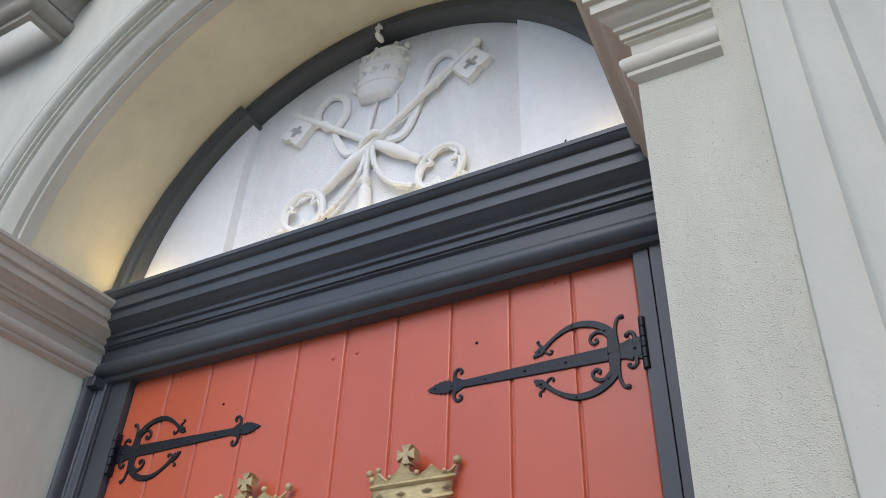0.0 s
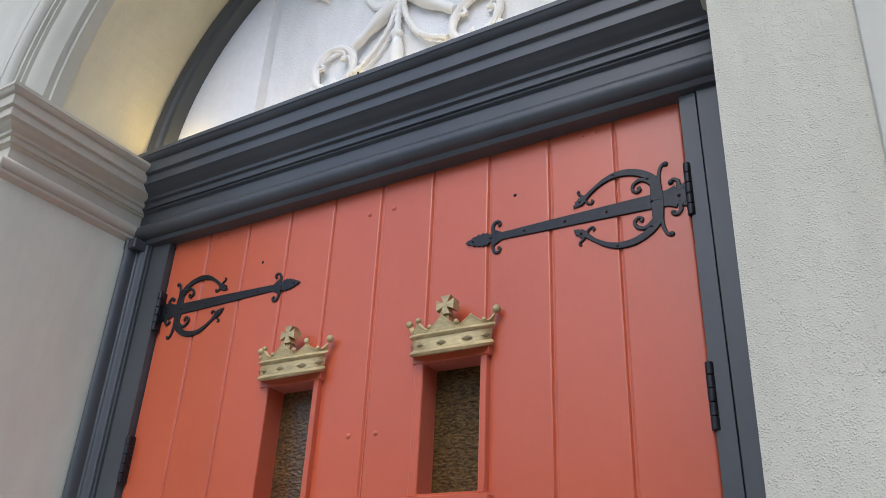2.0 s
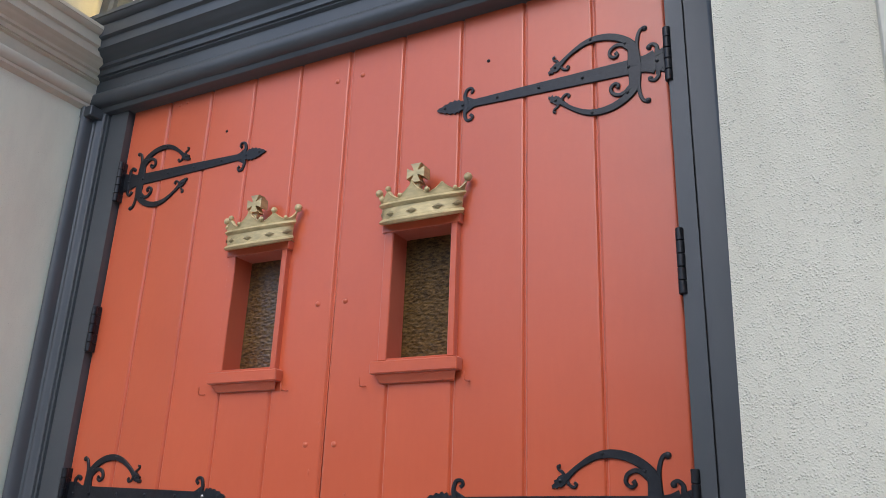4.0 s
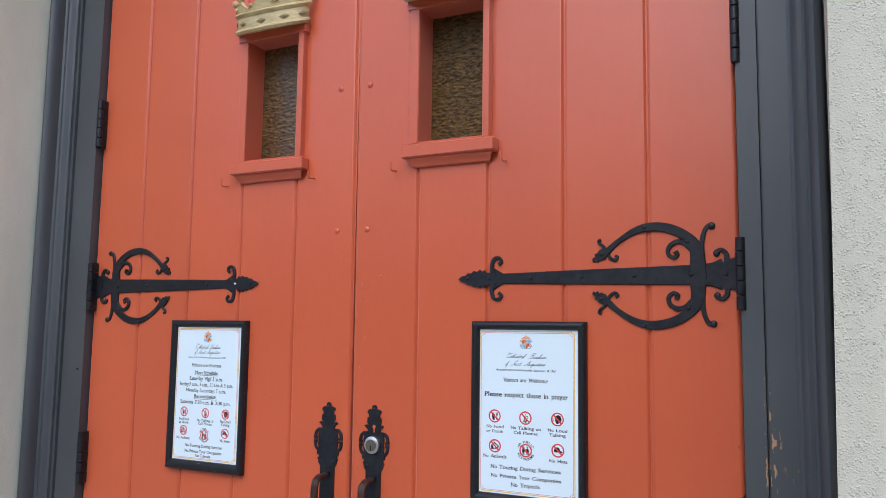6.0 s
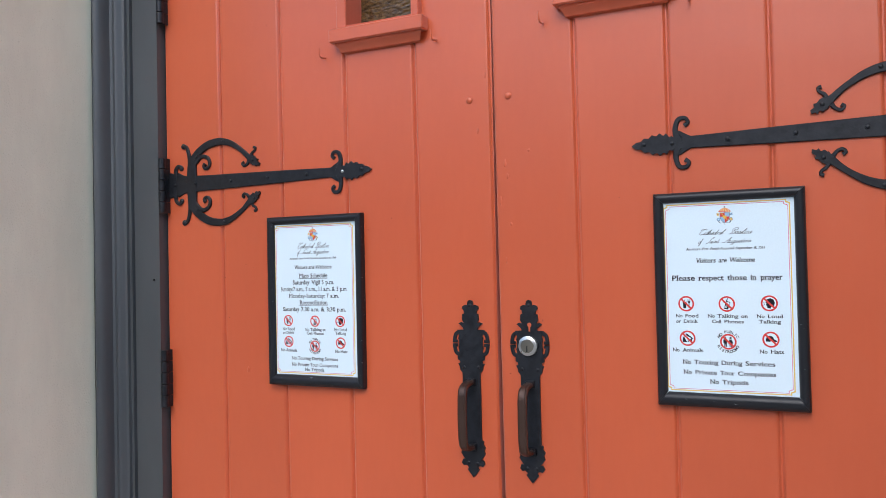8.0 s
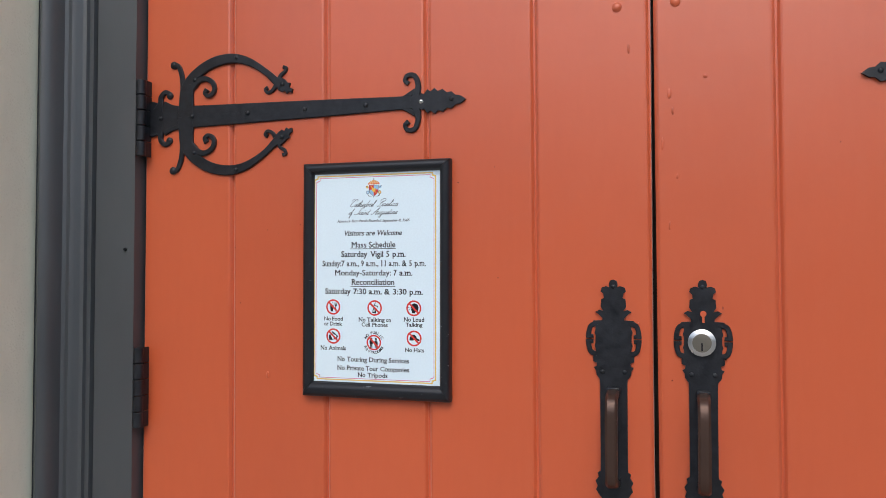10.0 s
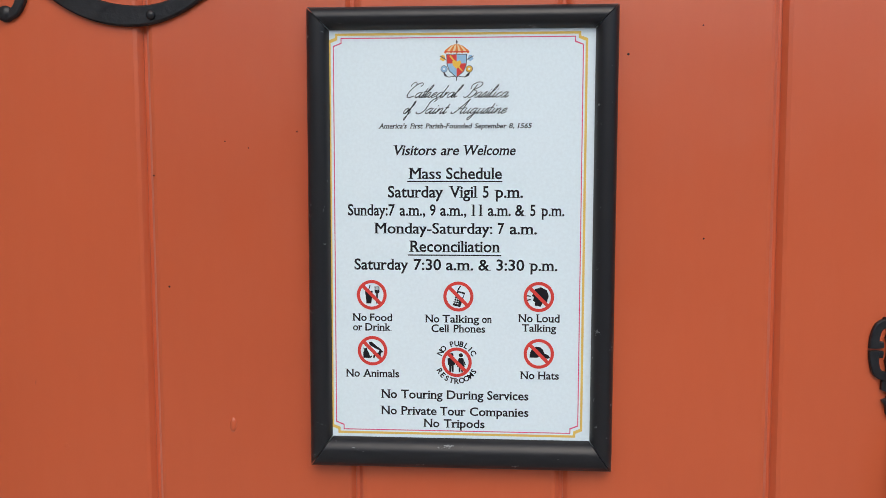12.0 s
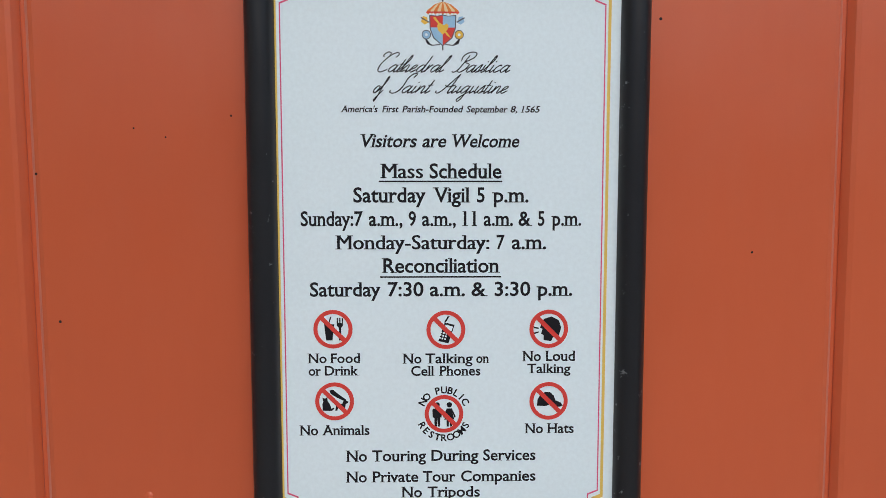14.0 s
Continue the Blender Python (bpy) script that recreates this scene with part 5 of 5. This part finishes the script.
LEFT_ICONS = [("food", -0.0927, -0.0603), ("phone", -0.0020, -0.0612), ("loud", 0.0812, -0.0608), ("animals", -0.0921, -0.1195), ("rooms", -0.0035, -0.1305), ("hats", 0.0818, -0.1203)]


def print_respect(sheet):
    """The notice that asks for respect."""
    line(sheet, 0.1380, 0.0120, "script", "Cathedral", -0.0585, -0.0026, "Basilica", 0.0030, 0.0515)
    line(sheet, 0.1190, 0.0115, "script", "of", -0.0615, -0.0509, "Saint", -0.0454, -0.0158, "Augustine", -0.0103, 0.0485)
    line(sheet, 0.1045, 0.0054, "italic", "America's", -0.0895, -0.0575, "First", -0.0545, -0.0404, "Parish-Founded", -0.0374, 0.0135, "September", 0.0165, 0.0507, "8,", 0.0538, 0.0596, "1565", 0.0626, 0.0765)
    line(sheet, 0.0765, 0.0100, "italic", "Visitors", -0.0680, -0.0256, "are", -0.0202, -0.0028, "Welcome", 0.0026, 0.0550)
    line(sheet, 0.0370, 0.0120, "", "Please", -0.1220, -0.0709, "respect", -0.0640, -0.0102, "those", -0.0033, 0.0373, "in", 0.0442, 0.0574, "prayer", 0.0643, 0.1090)
    line(sheet, -0.0450, 0.0076, "", "No", -0.1150, -0.1001, "Food", -0.0948, -0.0660)
    line(sheet, -0.0570, 0.0074, "", "or", -0.1150, -0.1036, "Drink", -0.0978, -0.0660)
    line(sheet, -0.0450, 0.0076, "", "No", -0.0465, -0.0311, "Talking", -0.0257, 0.0178, "on", 0.0231, 0.0375)
    line(sheet, -0.0570, 0.0074, "", "Cell", -0.0375, -0.0173, "Phones", -0.0123, 0.0285)
    line(sheet, -0.0450, 0.0076, "", "No", 0.0550, 0.0709, "Loud", 0.0764, 0.1070)
    line(sheet, -0.0565, 0.0074, "", "Talking", 0.0590, 0.1030)
    line(sheet, -0.1215, 0.0080, "", "No", -0.1235, -0.1084, "Animals", -0.1031, -0.0575)
    line(sheet, -0.1210, 0.0080, "", "No", 0.0585, 0.0747, "Hats", 0.0804, 0.1075)
    line(sheet, -0.1485, 0.0095, "", "No", -0.1025, -0.0842, "Touring", -0.0778, -0.0263, "During", -0.0199, 0.0231, "Services", 0.0295, 0.0895)
    line(sheet, -0.1705, 0.0090, "", "No", -0.1015, -0.0832, "Private", -0.0768, -0.0300, "Tour", -0.0236, 0.0071, "Companies", 0.0134, 0.0905)
    line(sheet, -0.1905, 0.0095, "", "No", -0.0455, -0.0263, "Tripods", -0.0196, 0.0345)


RIGHT_ICONS = [("food", -0.0915, -0.0145), ("phone", -0.0055, -0.0150), ("loud", 0.0810, -0.0135), ("animals", -0.0905, -0.0915), ("rooms", -0.0045, -0.0975), ("hats", 0.0820, -0.0910)]

for cx, cz, printed, icons, r, label, crest_z, lines in (
        (-0.5435, 1.385, print_hours, LEFT_ICONS, 0.0157, "black snap-framed notice with visiting hours on the red door", 0.177, ((0.0580, 0.049), (-0.0182, 0.0485))),
        (0.548, 1.388, print_respect, RIGHT_ICONS, 0.0172, "black snap-framed notice asking visitors for respect on the red door", 0.176, ())):
    sheet = notice(cx, cz, label)
    printed(sheet)
    for z, hw in lines:
        flat(sheet, "underline", [(-0.0062 - hw, z - 0.0006), (-0.0062 + hw, z - 0.0006), (-0.0062 + hw, z + 0.0006), (-0.0062 - hw, z + 0.0006)], INK)
    for kind, x, z in icons:
        prohibition(sheet, kind, x, z, r)
        if kind == "rooms":
            arc_writing(sheet, "NO PUBLIC", x, z, r * 1.27, 90, 15.0, 0.0056 * r / 0.0157, INK)
            arc_writing(sheet, "RESTROOMS", x, z, r * 1.27, 270, 15.4, 0.0056 * r / 0.0157, INK, True)
    crest(sheet, -0.0045, crest_z + 0.0005)
    border(sheet, -0.1362, 0.1276, -0.2085, 0.2085, 0.0024, INKYELLOW, 0.0005, 0.007)
    border(sheet, -0.1315, 0.1235, -0.2045, 0.2040, 0.0010, INKPINK, 0.0005, 0.008)
    for ob in sheet.children:
        ob.matrix_local = pose(0, -0.01021 + ob.location.y, 0) @ Matrix.Diagonal((1, 0.2, 1, 1))

# ---- carved relief on the centre panel ----
relief = thing("carved_relief", (0, 0.005, 0), "white carved stone relief of crossed keys and tiara", "relief")


def key(x_ring, z_ring, x_tip, z_tip, y, bit_side):
    k = new("key")
    k.parent = relief
    d = Vector((x_tip - x_ring, 0, z_tip - z_ring))
    L = d.length
    d.normalize()
    n = Vector((-d.z, 0, d.x)) * bit_side

    def at(s, o=0.0, yy=0.0):
        v = Vector((x_ring, y + yy, z_ring)) + d * s + n * o
        return v

    bm = bmesh.new()
    tube(bm, [(*at(s), r * 0.76) for s, r in ((0.12, 0.024), (0.16, 0.030), (0.20, 0.026), (0.30, 0.042), (0.42, 0.027), (0.47, 0.030), (0.50, 0.023), (0.62, 0.022), (0.76, 0.022), (0.80, 0.034), (0.83, 0.024), (0.95 * L, 0.022), (L - 0.02, 0.030), (L, 0.014))], 0.022, 12, 4)
    part("shaft", bm, RELIEF, k)
    bm = bmesh.new()
    ring = [at(0.100 * math.cos(a), 0.110 * math.sin(a)) for a in [i * math.tau / 28 for i in range(28)]]
    tube(bm, [(*v,) for v in ring + ring[:1]], 0.0150, 10, 2)
    part("bow", bm, RELIEF, k)
    for j in range(3):
        bm = bmesh.new()
        a0 = math.pi + j * math.tau / 3 - 1.05
        pts = [at(math.cos(a0 + t * 2.1) * r, math.sin(a0 + t * 2.1) * 1.1 * r) for t, r in ((0, 0.050), (0.12, 0.082), (0.5, 0.094), (0.88, 0.082), (1.0, 0.050))]
        tube(bm, [(*v,) for v in pts], 0.009, 8, 4)
        part("bow_cusp", bm, RELIEF, k)
    bm = bmesh.new()
    ball(bm, at(-0.135), 0.02)
    part("bow_knob", bm, RELIEF, k)
    # square bit with a cross cut out
    bm = bmesh.new()
    s0, w = L - 0.19, 0.14
    for a, b, c, e in ((0, 0.5 - 0.09, 0, 0.40), (0.5 + 0.09, 1, 0, 0.40), (0, 0.5 - 0.09, 0.60, 1), (0.5 + 0.09, 1, 0.60, 1), (0.41, 0.59, 0, 0.25), (0.41, 0.59, 0.78, 0.92), (0, 0.22, 0.40, 0.60), (0.78, 1, 0.40, 0.60)):
        quad = [at(s0 + w * u, 0.018 + w * v * 0.9) for u, v in ((a, c), (b, c), (b, e), (a, e))]
        plate(bm, [(v.x, v.z) for v in quad], 0.0, 0.036 + 0.0004 * a)
    part("bit", bm, RELIEF, k, smooth=False)
    return k


key(-0.312, 3.890, 0.535, 4.570, -0.030, -1)
key(0.360, 3.893, -0.478, 4.556, -0.022, 1)

# tiara: flattened beehive with three rims
tiara = new("tiara")
tiara.parent = relief
tiara.matrix_local = pose(-0.008, 0, 4.470, 0, 6, 0) @ Matrix.Diagonal((0.87, 1, 0.86, 1))
bm = bmesh.new()
prof = [(0.0, -0.02), (0.105, -0.018), (0.122, 0.0), (0.122, 0.012), (0.135, 0.03), (0.155, 0.075), (0.164, 0.078), (0.167, 0.094), (0.160, 0.102), (0.168, 0.16), (0.170, 0.20), (0.178, 0.203), (0.178, 0.218), (0.168, 0.226), (0.160, 0.28), (0.148, 0.312), (0.154, 0.316), (0.150, 0.33), (0.134, 0.345), (0.09, 0.375), (0.03, 0.39), (0.0, 0.392)]
rows = [[bm.verts.new((r * 0.93 * math.cos(a), 0.004 - 0.42 * r * math.sin(a), z)) for a in [i * math.pi / 24 for i in range(25)]] for r, z in prof]
for a, b in zip(rows, rows[1:]):
    for i in range(24):
        bm.faces.new((a[i], a[i + 1], b[i + 1], b[i]))
bmesh.ops.remove_doubles(bm, verts=bm.verts, dist=0.0005)
part("beehive", bm, RELIEF, tiara)
for lv, rr, cnt in ((0.15, 0.165, 5), (0.265, 0.160, 5)):
    for i in range(cnt):
        a = math.pi * (0.18 + 0.64 * i / (cnt - 1))
        bm = bmesh.new()
        c = (rr * 0.93 * math.cos(a), 0.0 - 0.42 * rr * math.sin(a), lv)
        tube(bm, [(c[0] - 0.018, c[1], c[2] - 0.02), (c[0] - 0.014, c[1] - 0.002, c[2] + 0.008), (c[0], c[1] - 0.003, c[2] + 0.016), (c[0] + 0.014, c[1] - 0.002, c[2] + 0.006), (c[0] + 0.006, c[1] - 0.002, c[2] - 0.012)], 0.0055, 7, 3)
        part("rim_leaf", bm, RELIEF, tiara)
for u, v, r in ((-0.165, 0.09, 0.018), (0.18, 0.215, 0.016), (-0.15, 0.335, 0.017), (0.155, 0.34, 0.018), (0.07, 0.38, 0.014), (-0.07, 0.385, 0.014)):
    bm = bmesh.new()
    ball(bm, (u * 0.93, -0.02, v), r)
    part("rim_knob", bm, RELIEF, tiara)
bm = bmesh.new()
ball(bm, (0.0, -0.085, 0.380), 0.019, 1, 1.8, 1)
box(bm, -0.007, 0.007, -0.116, -0.096, 0.395, 0.460, 0.003)
box(bm, -0.022, 0.022, -0.1155, -0.0965, 0.424, 0.440, 0.003)
part("orb_and_cross", bm, RELIEF, tiara)
bm = bmesh.new()
ball(bm, (0.0, -0.020, 0.0), 0.10, 1.0, 0.42, 0.30, 16, 10)
part("lining", bm, RELIEF, tiara)


def band(pts, w, y=-0.004, th=0.016):
    bm = bmesh.new()
    ribbon(bm, [(x, z, w) for x, z in pts], y, th, 8, 0.4)
    return part("ribbon", bm, RELIEF, relief)


band([(-0.028, 4.22), (-0.016, 4.31), (0.0, 4.43)], 0.012)
band([(0.114, 4.25), (0.112, 4.33), (0.107, 4.44)], 0.012)
band([(-0.04, 4.18), (-0.09, 4.165), (-0.145, 4.185), (-0.203, 4.29), (-0.205, 4.365), (-0.172, 4.43), (-0.178, 4.52), (-0.235, 4.585), (-0.30, 4.575), (-0.340, 4.51), (-0.325, 4.42)], 0.040)
band([(0.03, 4.19), (0.10, 4.165), (0.165, 4.178), (0.214, 4.28), (0.238, 4.38), (0.247, 4.46), (0.283, 4.55), (0.345, 4.588), (0.400, 4.555), (0.418, 4.49)], 0.040)
for pts in ([(-0.01, -0.03, 4.16), (-0.018, -0.03, 4.07), (-0.045, -0.03, 3.99), (-0.11, -0.028, 3.90), (-0.176, -0.026, 3.845), (-0.24, -0.02, 3.82)], [(0.015, -0.03, 4.16), (0.028, -0.03, 4.07), (0.058, -0.03, 3.99), (0.10, -0.03, 3.92), (0.155, -0.028, 3.874), (0.238, -0.022, 3.838)], [(0.003, -0.035, 4.16), (0.002, -0.035, 4.06), (0.004, -0.033, 3.95)]):
    bm = bmesh.new()
    tube(bm, pts, 0.0135, 8, 14, twist=1.35)
    part("cord", bm, RELIEF, relief)
bm = bmesh.new()
tube(bm, [(0.004, -0.033, 3.965, 0.015), (0.004, -0.034, 3.95, 0.027), (0.005, -0.034, 3.93, 0.023), (0.007, -0.034, 3.915, 0.016), (0.009, -0.034, 3.89, 0.025), (0.014, -0.034, 3.82, 0.030), (0.017, -0.034, 3.74, 0.032)], 0.02, 12, 4)
part("tassel", bm, RELIEF, relief)
for k in range(3):
    bm = bmesh.new()
    tube(bm, [(-0.036 + 0.02 * k, -0.05, 4.13 + 0.02 * k), (-0.006 + 0.02 * k, -0.062, 4.165 + 0.01 * k), (0.024 + 0.018 * k, -0.05, 4.195 - 0.005 * k)], 0.014, 8, 5)
    part("knot", bm, RELIEF, relief)

# small dark clips on the cornice lip
for x in (-0.06, 0.93):
    bm = bmesh.new()
    box(bm, x - 0.006, x + 0.006, -0.18, -0.165, 3.640, 3.652, 0.003)
    tube(bm, [(x, -0.172, 3.648), (x + 0.003, -0.172, 3.658), (x + 0.009, -0.175, 3.664)], 0.003, 6, 3)
    tagged(link_mesh("cable_clip", bm, IRON), "small black cable clip on the cornice top", "clip", "clips on the cornice")
